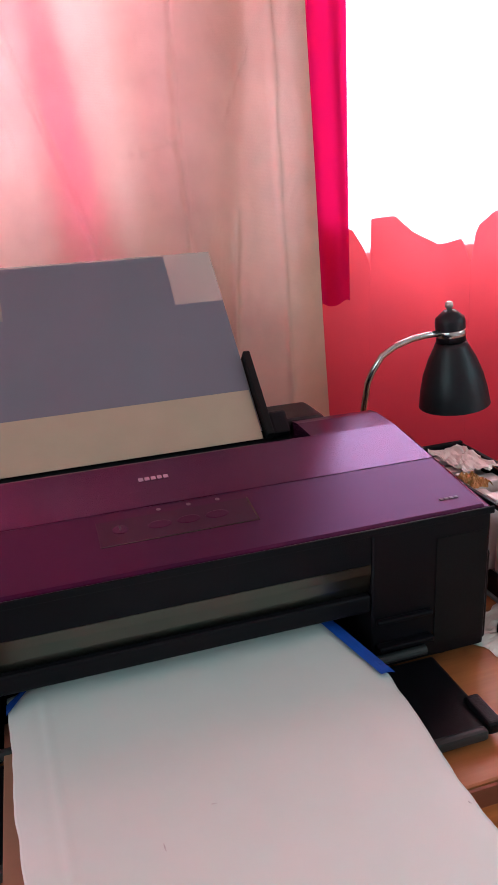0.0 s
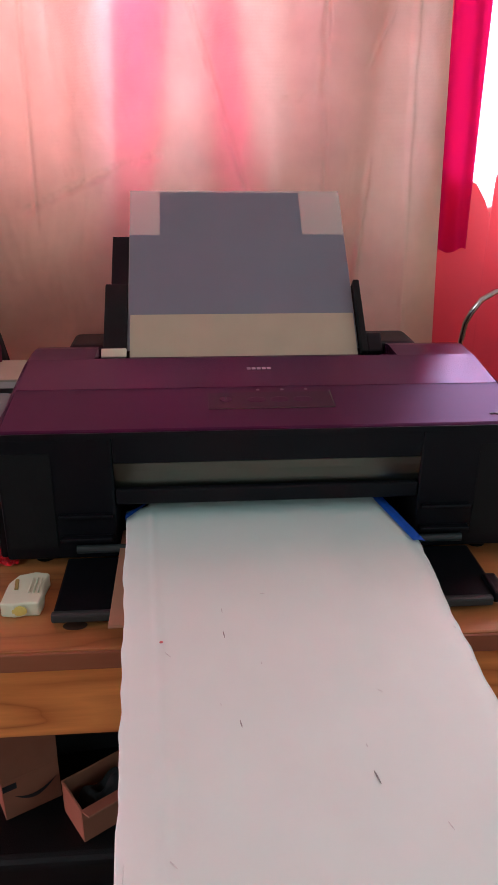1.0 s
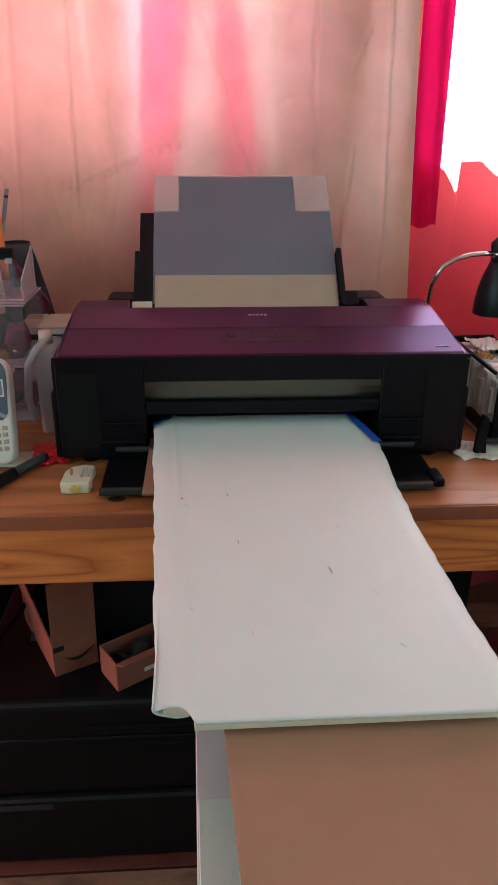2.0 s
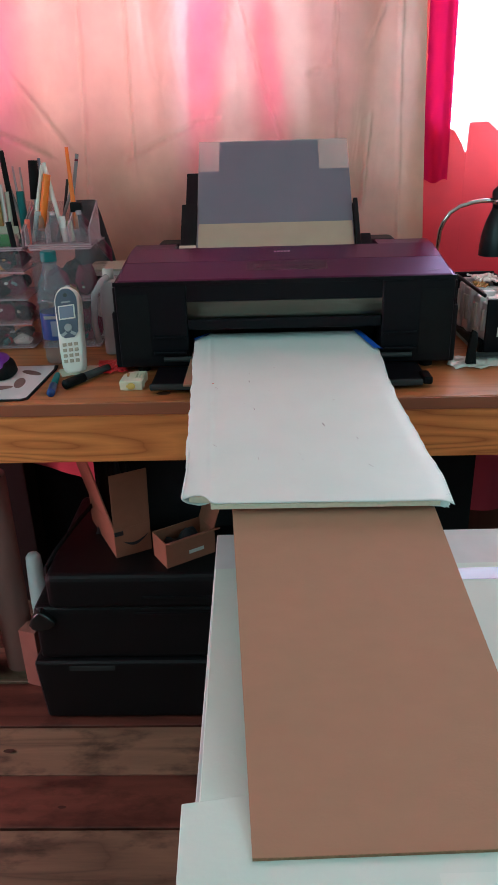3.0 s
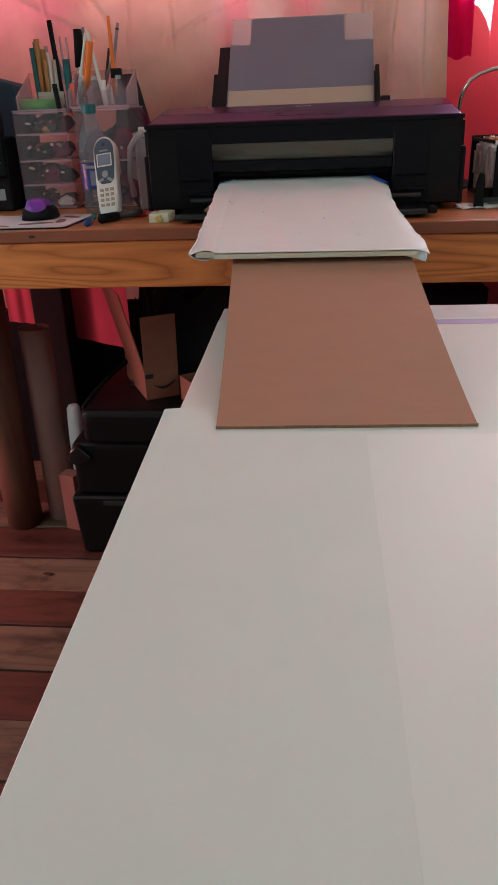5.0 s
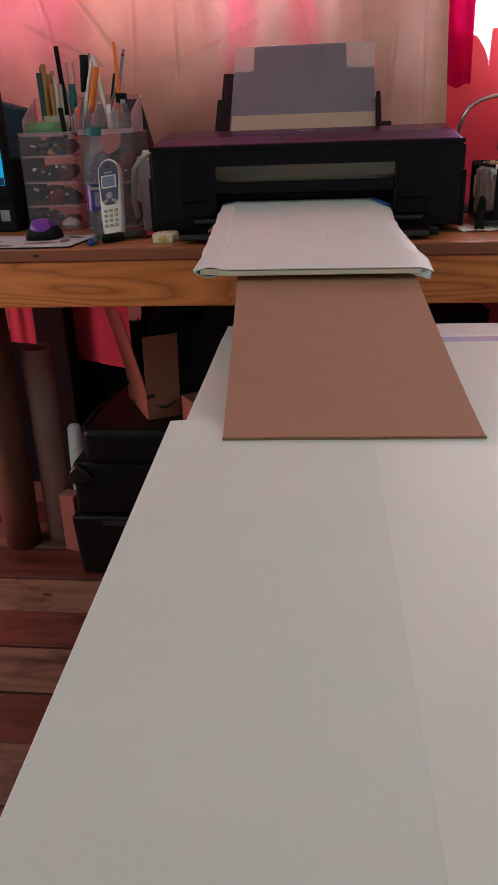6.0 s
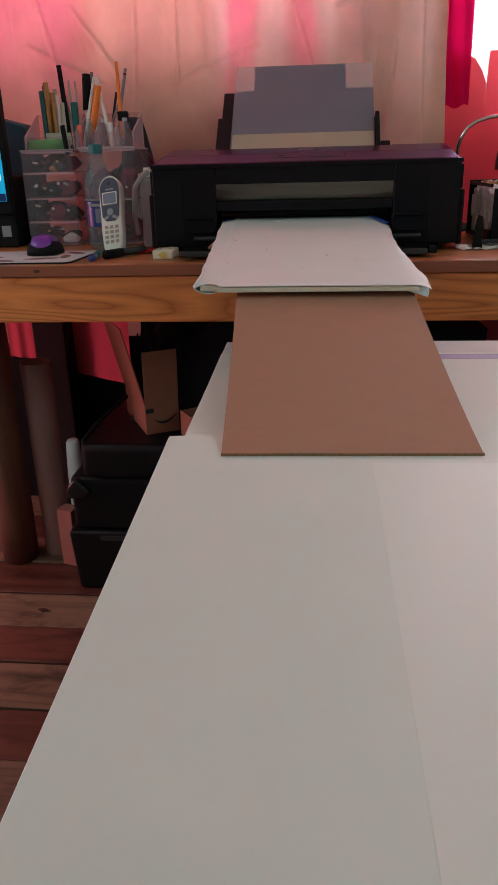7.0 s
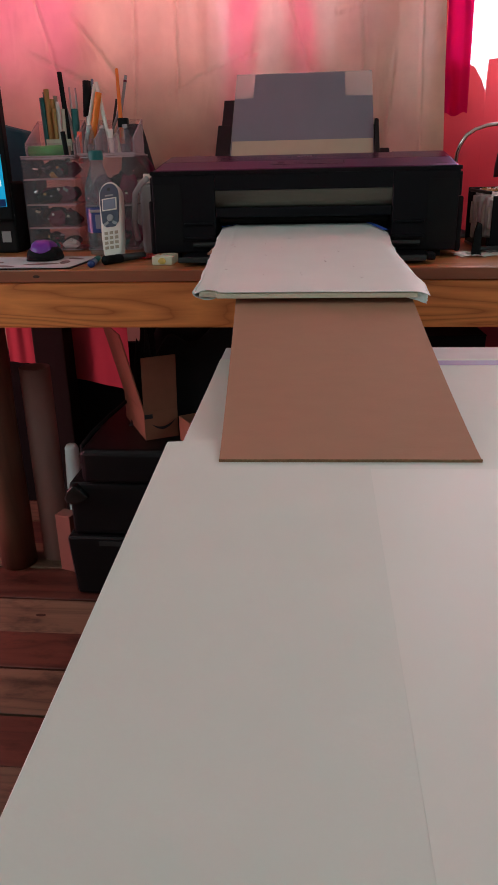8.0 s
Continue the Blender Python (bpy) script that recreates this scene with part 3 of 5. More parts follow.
lining = thing("coral_lining", "half-length coral lining cloth with slipped uneven panels", "curtain")
for a, b in ((0.345, 0.4499), (0.4501, 0.6442), (0.6444, 1.70)):
    part("panel", sheet(lambda u, v: (a + (b - a) * u, 0.557 + 0.005 * math.sin(29 * (a + (b - a) * u) + 2 * wob(7 * a + 7 * (b - a) * u, v, 3)), 0.62 + (lining_top(a + (b - a) * u) - 0.62) * v), 160, 30), "coral_lining", lining, "", True)
curtain("rose_curtain", -1.55, -0.63, 0.62, 2.30, 0.556, "rose_cloth", "rose-red curtain hanging behind the cream one", 0.012, 7, 11.0, flare=0.20)
curtain("tan_curtain", -0.575, -0.262, 0.95, 2.30, 0.556, "tan_cloth", "tan lining cloth hanging behind the cream curtain", 0.012, 3, 13.0, flare=0.05, nu=80)


def cream_face(x, z):
    """Depth of the cream curtain's folds at a place, for the cloths that cling to its back."""
    u = (x + 1.55) / 1.877
    fold = math.sin(2 * math.pi * (10 * u + 0.35 * wob(1.0, z * 1.3, x * 1.2) + 0.25 * wob(4.0, u * 7.0, 0.0)))
    return 0.017 * (0.55 + 0.45 * wob(10.0, x * 4, z * 0.6)) * fold + 0.35 * 0.017 * wob(6.0, x * 14, z * 3.0)


def clinging(name, left, right, gap, mat, label, seed):
    """Cloth strip behind the cream curtain; left and right are its edges at heights 1.15 and 1.44."""
    def f(u, v):
        z = 0.90 + 1.39 * v
        k = (z - 1.15) / 0.29
        a = left[0] + (left[1] - left[0]) * k + 0.004 * wob(seed, z * 4, 1.0)
        b = right[0] + (right[1] - right[0]) * k + 0.004 * wob(seed, z * 4, 7.0)
        x = a + (max(b, a + 0.02) - a) * u
        return (x, 0.508 + gap + cream_face(x, z), z)
    return solid(name, sheet(f, 60, 160), mat, label, "curtain", smooth=True)


clinging("rose_curtain", (-0.218, -0.205), (-0.134, -0.090), 0.022, "rose_cloth", "rose-red curtain panel clinging to the cream one", 41.0)
clinging("rose_curtain", (-0.052, -0.060), (0.047, -0.024), 0.022, "rose_cloth", "rose-red curtain panel widening downwards behind the cream one", 43.0)
clinging("rose_curtain", (0.086, 0.072), (0.232, 0.251), 0.016, "dusty_cloth", "faint dusty-rose curtain panel behind the cream one", 45.0)
# unseen pale strips, added to dim the backlight between the rose panels
clinging("pale_lining", (-0.272, -0.275), (-0.221, -0.208), 0.018, "pale_cloth", "unseen pale narrow cloth added to dim the window behind the cream curtain", 47.0)
clinging("pale_lining", (-0.145, -0.105), (-0.040, -0.050), 0.029, "pale_cloth", "unseen pale slanting cloth added to dim the window behind the cream curtain", 49.0)
clinging("pale_lining", (0.036, -0.034), (0.096, 0.082), 0.029, "pale_cloth", "unseen pale slanting cloth added to dim the window behind the cream curtain", 51.0)
rod = thing("curtain_rod", "plain metal curtain rod carrying the curtains", "curtain rod", (0.0, 0.55, 2.30))
part("rod", sweep([(-1.7, 0, 0.008), (1.9, 0, 0.008)], 0.009, 14), "steel", rod, "", True)
part("hanger", box(-1.7, 1.9, -0.045, 0.06, -0.012, -0.001, 0.002), "steel", rod)
for x in (-1.6, 0.35, 1.8):
    part("bracket", box(x - 0.01, x + 0.01, 0.01, 0.15, 0.0, 0.012, 0.002), "steel", rod)

# ---------------------------------------------------------------- desk
desk = thing("workbench", "long home-made wooden workbench with a pine front board", "workbench", (0, 0, FLOOR))
DZ = -FLOOR
part("desktop", moved(box(-1.45, 1.45, -0.150, 0.470, 0.7315, DESK, 0.003), pose(0, 0, DZ)), "desk_top", desk, "reddish-brown varnished desktop")
part("front_edge", moved(box(-1.45, 1.45, -0.1535, -0.1501, 0.7325, 0.7535, 0.001), pose(0, 0, DZ)), "desk_edge", desk, "dark reddish edge strip")
part("front_board", moved(box(-1.45, 1.45, -0.148, -0.110, 0.642, 0.731, 0.003), pose(0, 0, DZ)), "pine", desk, "golden pine board with flowing grain")
for x, y in ((-0.747, 0.078), (0.72, 0.06)):
    post = lathe([(0.046, FLOOR), (0.047, 0.1), (0.044, 0.35), (0.045, 0.55), (0.043, 0.731)], 26)
    for v in post.verts:
        v.co.x *= 1 + 0.06 * wob(v.co.x * 30, v.co.y * 30, v.co.z * 3)
        v.co += Vector((x, y, DZ))
    part("leg", post, "post_wood", desk, "rough round wooden post", True)
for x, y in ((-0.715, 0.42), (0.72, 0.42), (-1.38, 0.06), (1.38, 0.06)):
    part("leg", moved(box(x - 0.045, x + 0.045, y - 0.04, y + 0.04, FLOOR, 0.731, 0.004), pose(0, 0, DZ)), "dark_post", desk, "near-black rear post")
for x, z, rx, rz in ((-0.512, 0.7435, 0.007, 0.003), (0.10, 0.742, 0.004, 0.003)):
    k = sheet(lambda u, v: (x + rx * v * math.cos(6.283 * u), -0.1538 - 0.0004 * (1 - v), z + rz * v * math.sin(6.283 * u)), 14, 3)
    part("knot", moved(k, pose(0, 0, DZ)), "knot", desk)

part("knot", moved(sheet(lambda u, v: (-0.2151 + 0.013 * v * math.cos(6.283 * u), -0.111 + 0.008 * v * math.sin(6.283 * u), DESK + 0.0006), 14, 3), pose(0, 0, DZ)), "knot", desk)
curtain("rose_drape", -0.86, -0.765, 0.42, 0.7305, 0.440, "rose_drape_cloth", "rose-red cloth hanging from the back of the workbench", 0.006, 2, 19.0, nu=40, nv=30, back=-0.03)
curtain("rose_drape", -0.665, -0.472, 0.370, 0.7305, 0.440, "rose_drape_cloth", "rose-red cloth hanging slantwise from the workbench", 0.004, 2, 21.0, nu=60, nv=30, back=-0.117)

curtain("rose_drape", 0.44, 0.98, 0.20, 0.7305, 0.452, "rose_drape_cloth", "rose-red cloth hanging behind the dark carton", 0.010, 4, 29.0, nu=80, nv=30)

# ---------------------------------------------------------------- worktable with boards
table = thing("worktable", "low worktable under white foam boards", "table", (0.6, -1.3, FLOOR))
T = Matrix.Translation((-0.6, 1.3, -FLOOR))
part("tabletop", moved(box(-0.06, 1.25, -2.35, -0.50, 0.645, 0.672, 0.003), T), "plain_wall", table)
for x in (0.02, 1.17):
    for y in (-2.25, -0.62):
        part("leg", moved(box(x - 0.025, x + 0.025, y - 0.025, y + 0.025, FLOOR, 0.6445, 0.003), T), "grey", table)


def board(name, outline, z0, z1, mat, label):
    return solid(name, prism(outline, z0, z1, "z", 0.0008, 1), mat, label, "board", group="boards on the worktable")


board("foam_board", [(-0.104, -0.462), (1.28, -0.438), (1.30, -1.70), (-0.085, -1.70)], 0.6725, 0.6770, "grey_board", "greyish foam board lowest on the worktable")
board("foam_board", [(-0.101, -0.551), (1.27, -0.522), (1.29, -1.75), (-0.075, -1.75)], 0.6775, 0.6822, "foam_board", "white foam board in the middle of the stack")
board("foam_board", [(-0.107, -0.891), (0.20, -0.842), (1.27, -0.80), (1.30, -2.30), (-0.048, -2.30)], 0.6827, 0.6875, "foam_board", "large white foam board on top of the stack")
# thin lilac strip just inside the middle board's far edge
solid("clear_tape", sheet(lambda u, v: (0.18 + 1.0 * u, -0.557 - 0.024 * v + 0.021 * u + 0.001 * wob(u * 9, v, 2), 0.6826), 30, 3, 0.0003), "lilac_strip", "thin shiny lilac strip along the board's edge", "tape")

# cardboard ramp from the printer down to the worktable
def ramp_point(u, v):
    y = -0.940 + 0.950 * v
    x = (-0.050 + 0.231 * u) + (-0.066 + 0.020 * u) * v
    z = 0.6885 + 0.074 * min(1.0, v / 0.42) ** 1.15 + 0.030 * max(0.0, (v - 0.42) / 0.58)
    return (x, y + 0.009 * u * (1 - v), z + 0.0010 * wob(u * 3, v * 4, 1))


solid("white_sheet", sheet(lambda u, v: (0.083 + 0.62 * u, -0.950 - 0.95 * v + 0.02 * u, 0.6877 + 0.0002 * wob(u * 5, v * 5, 1)), 20, 20, 0.0003), "sheet_white", "large smooth white sheet lying on the foam board", "paper")
cardboard = thing("cardboard_sheet", "plain brown cardboard sheet sloping from the printer to the table", "cardboard")
part("sheet", sheet(ramp_point, 16, 40, 0.0036), "card", cardboard)
part("cut_edge", sheet(lambda u, v: (ramp_point(u, 0)[0], ramp_point(u, 0)[1] - 0.0004, ramp_point(u, 0)[2] + 0.0020 - 0.0040 * v + 0.0003 * wob(u * 90, v, 1)), 90, 1, 0.0004), "card_edge", cardboard, "frayed corrugated cut edge")
solid("cardboard_strip", moved(box(-0.175, 0.06, -0.153, 0.03, 0.0, 0.003, 0.0006), Matrix.Translation((0, 0, 0.7845)) @ pose(0, 0, 0, 1.2)), "card", "narrow cardboard strip lying under the white board", "cardboard")


# white film-covered board fed into the printer
def board_z(y):
    return 0.821 + 0.0756 * (y - 0.04)


def left_edge(y):
    return -0.1685 + 0.031 * (0.02 - y) / 0.55 + 0.0028 * wob(y * 16, 0.3, 5) + 0.0014 * wob(y * 45, 0.9, 5)


def right_edge(y):
    base = 0.167 - 0.003 * min(1, max(0, (-0.06 - y) / 0.18)) + 0.019 * min(1, max(0, (-0.24 - y) / 0.26))
    return base + 0.0016 * wob(y * 20, 1.7, 8) + 0.0011 * wob(y * 60, 0.2, 8)


def fold_line(y):
    return -0.139 + 0.037 * (0.03 - y) / 0.586


white_board = thing("covered_board", "white film-covered foam board with scuffs lying in the printer", "board")
part("core", prism([(fold_line(0.035), 0.040), (0.142, 0.040), (0.150, -0.06), (0.166, -0.5555), (fold_line(-0.5555), -0.5565)], 0, 0.0065, "z", 0.0006, 1), "foam_core", white_board, "pale foam core")
core = bpy.data.objects["core"]
for v in core.data.vertices:
    v.co.z += board_z(v.co.y) - 0.0085


def film(u, v):
    """The film over board and side flap: the fold runs at u = 0.14."""
    y_in, y_out = 0.040 - 0.597 * v, 0.027 - 0.563 * v
    if u < 0.14:
        k = u / 0.14
        y = y_out + (y_in - y_out) * k ** 6
        a, b = left_edge(y), fold_line(y)
        x = a + (b - a) * k
        z = board_z(y) - (0.0035 + 0.004 * v) * (1 - k) ** 2 + 0.0008 * 4 * k * (1 - k) * (0.4 + wob(y * 11, 4, 1) + 0.6 * wob(x * 40, y * 22, 7))
    else:
        k = (u - 0.14) / 0.86
        y = y_in
        a, b = fold_line(y), (0.1425 + 0.0245 * v / 0.16) if v < 0.16 else min(right_edge(y), 0.1825)
        x = a + (b - a) * k
        z = board_z(y) + 0.0006 * wob(x * 8, y * 5, 3)
        if k > 0.92:
            z -= (0.005 + 0.003 * wob(y * 15, 2, 6)) * ((k - 0.92) / 0.08) ** 2 * min(1, v / 0.1)
    z += 0.0012 * math.exp(-(((u - 0.14) / 0.014) ** 2))
    return (x, y, z)


part("film", sheet(film, 110, 140, 0.0006), "cover", white_board, "slightly wrinkled white film with a folded side flap", True)


def roll_under(x0, x1, y0, y1, depth):
    def f(u, v):
        y = y0 + (y1 - y0) * v
        a = math.pi * u
        x = x0 + (x1 - x0) * 0.5 * (1 - math.cos(a))
        return (x, y + 0.002 * wob(x * 60, v * 6, 2), board_z(y) - 0.004 - depth * math.sin(a) * (1 + 0.25 * wob(v * 4, u * 3, 9)))
    return f


part("wrap_filling", prism([(-0.130, -0.25), (-0.106, -0.25), (-0.102, -0.5385), (-0.130, -0.5350)], 0.7655, 0.7742, "z", 0.002, 2), "foam_core", white_board, "pale filling in the rolled wrap")
part("wrap_end", sheet(roll_under(-0.1385, -0.098, -0.30, -0.536, 0.010), 14, 26, 0.0008), "cover", white_board, "open rolled end of the wrap", True)


part("film_corner", sheet(lambda u, v: (0.152 + 0.029 * u + 0.003 * wob(v * 5, u * 3, 1), -0.549 + 0.012 * u - 0.004 * v + 0.003 * wob(u * 6, v * 4, 3), board_z(-0.549) - 0.002 - (0.007 + 0.011 * u) * v), 12, 8, 0.0005), "cover", white_board, "loose film hanging at the corner", True)
part("blue_tape", sheet(lambda u, v: (0.1445 + 0.027 * v + 0.014 * (u - 1), 0.040 - 0.100 * v, board_z(0.040 - 0.100 * v) + 0.0016 - 0.004 * max(0, u - 0.6) + 0.0005 * wob(v * 20, u, 4)), 4, 24, 0.0003), "blue_tape", white_board, "blue masking tape on the corner")
part("blue_tape", sheet(lambda u, v: (-0.137 - 0.031 * v, 0.047 - 0.034 * v - 0.014 * u * v, board_z(0.03) + 0.0018 - 0.002 * v + 0.0004 * wob(v * 10, u * 3, 4)), 4, 10, 0.0003), "blue_tape", white_board, "blue masking tape on the corner")
SCUFFS = [(-0.0627, -0.165, 0.012, 95), (-0.0622, -0.1986, 0.015, 97), (-0.1135, -0.222, 0.014, 130), (-0.0305, -0.237, 0.005, 95), (-0.0684, -0.282, 0.005, 95), (-0.0531, -0.3023, 0.013, 100),
          (0.0669, -0.275, 0.008, 140), (0.0434, -0.3296, 0.006, 100), (0.045, -0.3581, 0.021, 103), (0.0874, -0.4001, 0.012, 110), (-0.0463, -0.4523, 0.012, 97), (0.0082, -0.4427, 0.007, 130),
          (0.0108, -0.4567, 0.007, 120), (-0.1055, -0.4147, 0.013, 133), (0.0957, -0.4755, 0.013, 130), (0.1570, -0.2015, 0.005, 110), (0.1580, -0.2453, 0.005, 110), (-0.021, -0.142, 0.008, 172)]
for x, y, length, turn in SCUFFS:
    length *= 0.62
    ring = [(length * 0.5 * math.cos(0.785 * k) * (1 + 0.3 * wob(k, x * 90, 2)), length * (0.032 + 0.00028 / length) * math.sin(0.785 * k) * (1 + 0.3 * wob(k, y * 90, 5))) for k in range(8)]
    part("scuff", moved(prism(ring, 0, 0.0003, "z"), Matrix.Translation((x, y, board_z(y) + 0.0009)) @ pose(0, 0, 0, 4.3) @ pose(0, 0, 0, 0, 0, turn)), "scuff" if length > 0.0075 and abs(x) < 0.09 and y > -0.41 else "faint_scuff", white_board)
part("red_spot", moved(lathe([(0.0018, 0), (0.0016, 0.0003)], 10), Matrix.Translation((-0.120, -0.2055, board_z(-0.2055) + 0.0012))), "red_spot", white_board, "small red stain")

# ---------------------------------------------------------------- printer
printer = thing("inkjet_printer", "wide black inkjet printer with a burgundy lid and paper loaded", "printer", (0, 0, DESK))
PZ = Matrix.Translation((0, 0, -DESK))


def pr(name, bm, mat, label="", smooth=False, parent=None):
    return part(name, moved(bm, PZ), mat, parent or printer, label, smooth)


# lid: two flat facets meeting in a crease, rounded rear corners
lid_outline = [(0.1005, 0.9235), (0.1005, 0.9462), (0.190, 0.9583), (0.196, 0.9570), (0.199, 0.9520), (0.199, 0.9235)]
end_outline = lid_outline[:3] + [(0.236, 0.9600), (0.254, 0.9575), (0.262, 0.9480), (0.262, 0.9235)]
lid_mesh = prism(lid_outline, -0.2160, 0.1940, "x")
prism(end_outline, -0.3000, -0.2160, "x", bm=lid_mesh)
prism(end_outline, 0.1940, 0.3000, "x", bm=lid_mesh)
lid = pr("lid", lid_mesh, "burgundy", "glossy burgundy rear lid")
pr("feed_slot", prism([(0.1992, 0.9235), (0.1992, 0.9360), (0.240, 0.9300), (0.262, 0.9400), (0.262, 0.9235)], -0.2155, 0.1935, "x"), "matt_black", "dark paper feed slot", parent=lid)
pr("front_lid", prism([(0.000, 0.9235), (0.000, 0.9295), (0.004, 0.9312), (0.100, 0.9460), (0.100, 0.9235)], -0.3000, 0.3000, "x", 0.0012, 2), "burgundy_satin", "satin burgundy front panel", parent=lid)


def lid_end(s):
    """Sloping glossy end of the lid, from its top face down to the side housing."""
    bm = bmesh.new()
    rings = []
    for y, h in ((0.0015, 0.9290), (0.02, 0.9335), (0.06, 0.9398), (0.1, 0.9458), (0.17, 0.9548), (0.19, 0.9575), (0.234, 0.9592), (0.252, 0.9570), (0.2605, 0.9480)):
        drop = min(0.0145, h - 0.9245)
        rings.append([bm.verts.new((s * x, y, z)) for x, z in ((0.3001, 0.9238), (0.3001, h), (0.3035, h - drop * 0.12), (0.3075, h - drop * 0.45), (0.3105, h - drop), (0.3105, 0.9238))])
    for p, q in zip(rings, rings[1:]):
        for k in range(6):
            bm.faces.new((p[k], p[(k + 1) % 6], q[(k + 1) % 6], q[k]))
    bm.faces.new(rings[0]), bm.faces.new(rings[-1])
    bmesh.ops.recalc_face_normals(bm, faces=bm.faces)
    return bm


for s in (-1, 1):
    pr("lid_end", lid_end(s), "burgundy", "glossy sloping end of the lid", parent=lid)
# crumbs of print on the lid: maker's mark, buttons and model mark as plain bars


def lid_z(y):
    return 0.9312 + (y - 0.004) * (0.0148 / 0.096) if y < 0.1 else 0.9462 + (y - 0.1005) * (0.0121 / 0.0895)


def on_lid(name, x0, x1, y0, y1, mat, label="", rise=0.0006):
    bm = box(x0, x1, y0, y1, 0, 0.0008, 0.0002, 1)
    for v in bm.verts:
        v.co.z += lid_z(v.co.y) + rise - 0.0004
    return pr(name, bm, mat, label, parent=lid)


for i in range(5):
    on_lid("mark_bar", -0.0155 + i * 0.0066, -0.0105 + i * 0.0066, 0.1490, 0.1552, "silver_print", "silver maker's mark")
for x in (-0.0065, 0.0235, 0.053):
    pr("indicator", moved(lathe([(0.0022, 0), (0.0022, 0.0004), (0.002, 0.0005)], 14), Matrix.Translation((x, 0.091, lid_z(0.091) + 0.0002)) @ pose(0, 0, 0, 9.5)), "mark_grey", parent=lid)
pr("power_button", moved(lathe([(0.0075, 0), (0.0075, 0.0005), (0.006, 0.0007)], 20), Matrix.Translation((-0.047, 0.068, lid_z(0.068) + 0.0002)) @ pose(0, 0, 0, 9.5)), "burgundy", parent=lid)
pr("power_mark", moved(box(-0.0008, 0.0008, -0.003, 0.004, 0, 0.0006, 0), Matrix.Translation((-0.047, 0.069, lid_z(0.069) + 0.0008)) @ pose(0, 0, 0, 9.5)), "dark_grey", parent=lid)
for x in (-0.010, 0.018, 0.046):
    pr("button", moved(lathe([(0.0095, 0), (0.0093, 0.0003), (0.008, 0.0005)], 20), Matrix.Translation((x, 0.066, lid_z(0.066) + 0.0002)) @ pose(0, 0, 0, 9.5) @ Matrix.Diagonal((1.25, 0.7, 1, 1))), "burgundy_satin", parent=lid)
on_lid("button_panel", -0.068, 0.0808, 0.0460, 0.0850, "panel_dark", "darker glossy button panel", 0.0000)
on_lid("panel_groove", -0.068, 0.0805, 0.0445, 0.0458, "gloss_black", "", 0.0001)
on_lid("panel_groove", 0.0810, 0.0825, 0.0445, 0.085, "gloss_black", "", 0.0003)
for i in range(4):
    on_lid("model_bar", 0.262 + i * 0.0055, 0.266 + i * 0.0055, 0.020, 0.0235, "mark_grey", "small silver model mark")

# body
for s, n in ((-1, "left"), (1, "right")):
    a, b = sorted((s * 0.178, s * 0.3075))
    pr("front_column", box(a, b, 0.0, 0.255, 0.769, 0.9232, 0.004, 3), "black", "black side housing")
    a, b = sorted((s * 0.247, s * 0.303))
    pr("column_panel", box(a, b, -0.0010, 0.0, 0.785, 0.905, 0.0008, 2), "matt_black", "textured panel")
    a, b = sorted((s * 0.182, s * 0.243))
    pr("ledge", box(a, b, -0.006, 0.0, 0.8235, 0.829, 0.002, 2), "black")
    pr("ledge", box(a, b, -0.010, 0.0, 0.795, 0.801, 0.002, 2), "black")
    a, b = sorted((s * 0.3076, s * 0.319))
    pr("side_panel", box(a, b, 0.012, 0.245, 0.765, 0.872, 0.005, 3), "black")
    a, b = sorted((s * 0.3076, s * 0.313))
    pr("side_panel", box(a, b, 0.008, 0.250, 0.8725, 0.918, 0.003, 2), "black")
    for y in (0.03, 0.22):
        pr("rubber_foot", moved(lathe([(0.012, 0), (0.013, 0.0138)], 16), Matrix.Translation((s * 0.27, y, 0.755))), "matt_black")
pr("back_housing", box(-0.1779, 0.1779, 0.09, 0.255, 0.769, 0.9232, 0.002), "black")
# curved glossy cover over the paper outlet: upright above, tucked in below
# cover reaches lower to stand in for the dark reflection atop the mirror strip
pr("outlet_cover", prism([(0.001, 0.9230), (0.001, 0.8905), (0.026, 0.8905), (0.026, 0.9230)], -0.1775, 0.1775, "x", 0.001, 2), "black", "black outlet cover, its lower edge standing in for a dark reflection")
pr("outlet_mirror", prism([(0.0015, 0.8900), (0.0022, 0.880), (0.0040, 0.868), (0.0072, 0.8578), (0.026, 0.8578), (0.026, 0.8900)], -0.1775, 0.1775, "x"), "smoky_mirror", "smoky reflecting strip above the outlet")
pr("outlet_bar", box(-0.1775, 0.1775, 0.0, 0.030, 0.838, 0.8575, 0.004, 3), "black", "rounded black bar above the outlet")
pr("roller_shaft", moved(sweep([(-0.177, 0.07, 0.829), (0.177, 0.07, 0.829)], 0.006, 12), Matrix.Identity(4)), "dark_grey")
pr("base", box(-0.1775, 0.1775, 0.004, 0.0895, 0.769, 0.783, 0.002), "black")
# output tray
tray = pr("output_tray", box(-0.238, 0.247, -0.108, 0.0, 0.763, 0.770, 0.003, 2), "black", "fold-out output tray")
pr("tray_lip", box(-0.239, 0.236, -0.115, -0.106, 0.7615, 0.7722, 0.003, 2), "dark_grey", "", parent=tray)
pr("tray_catch", box(0.2370, 0.2535, -0.112, -0.070, 0.7625, 0.7755, 0.004, 3), "black", "rounded catch at the tray's end", parent=tray)
pr("lid_lip", box(-0.3095, 0.3095, -0.0022, -0.0002, 0.9215, 0.9292, 0.0009, 2), "black", "black front lip under the lid", parent=lid)
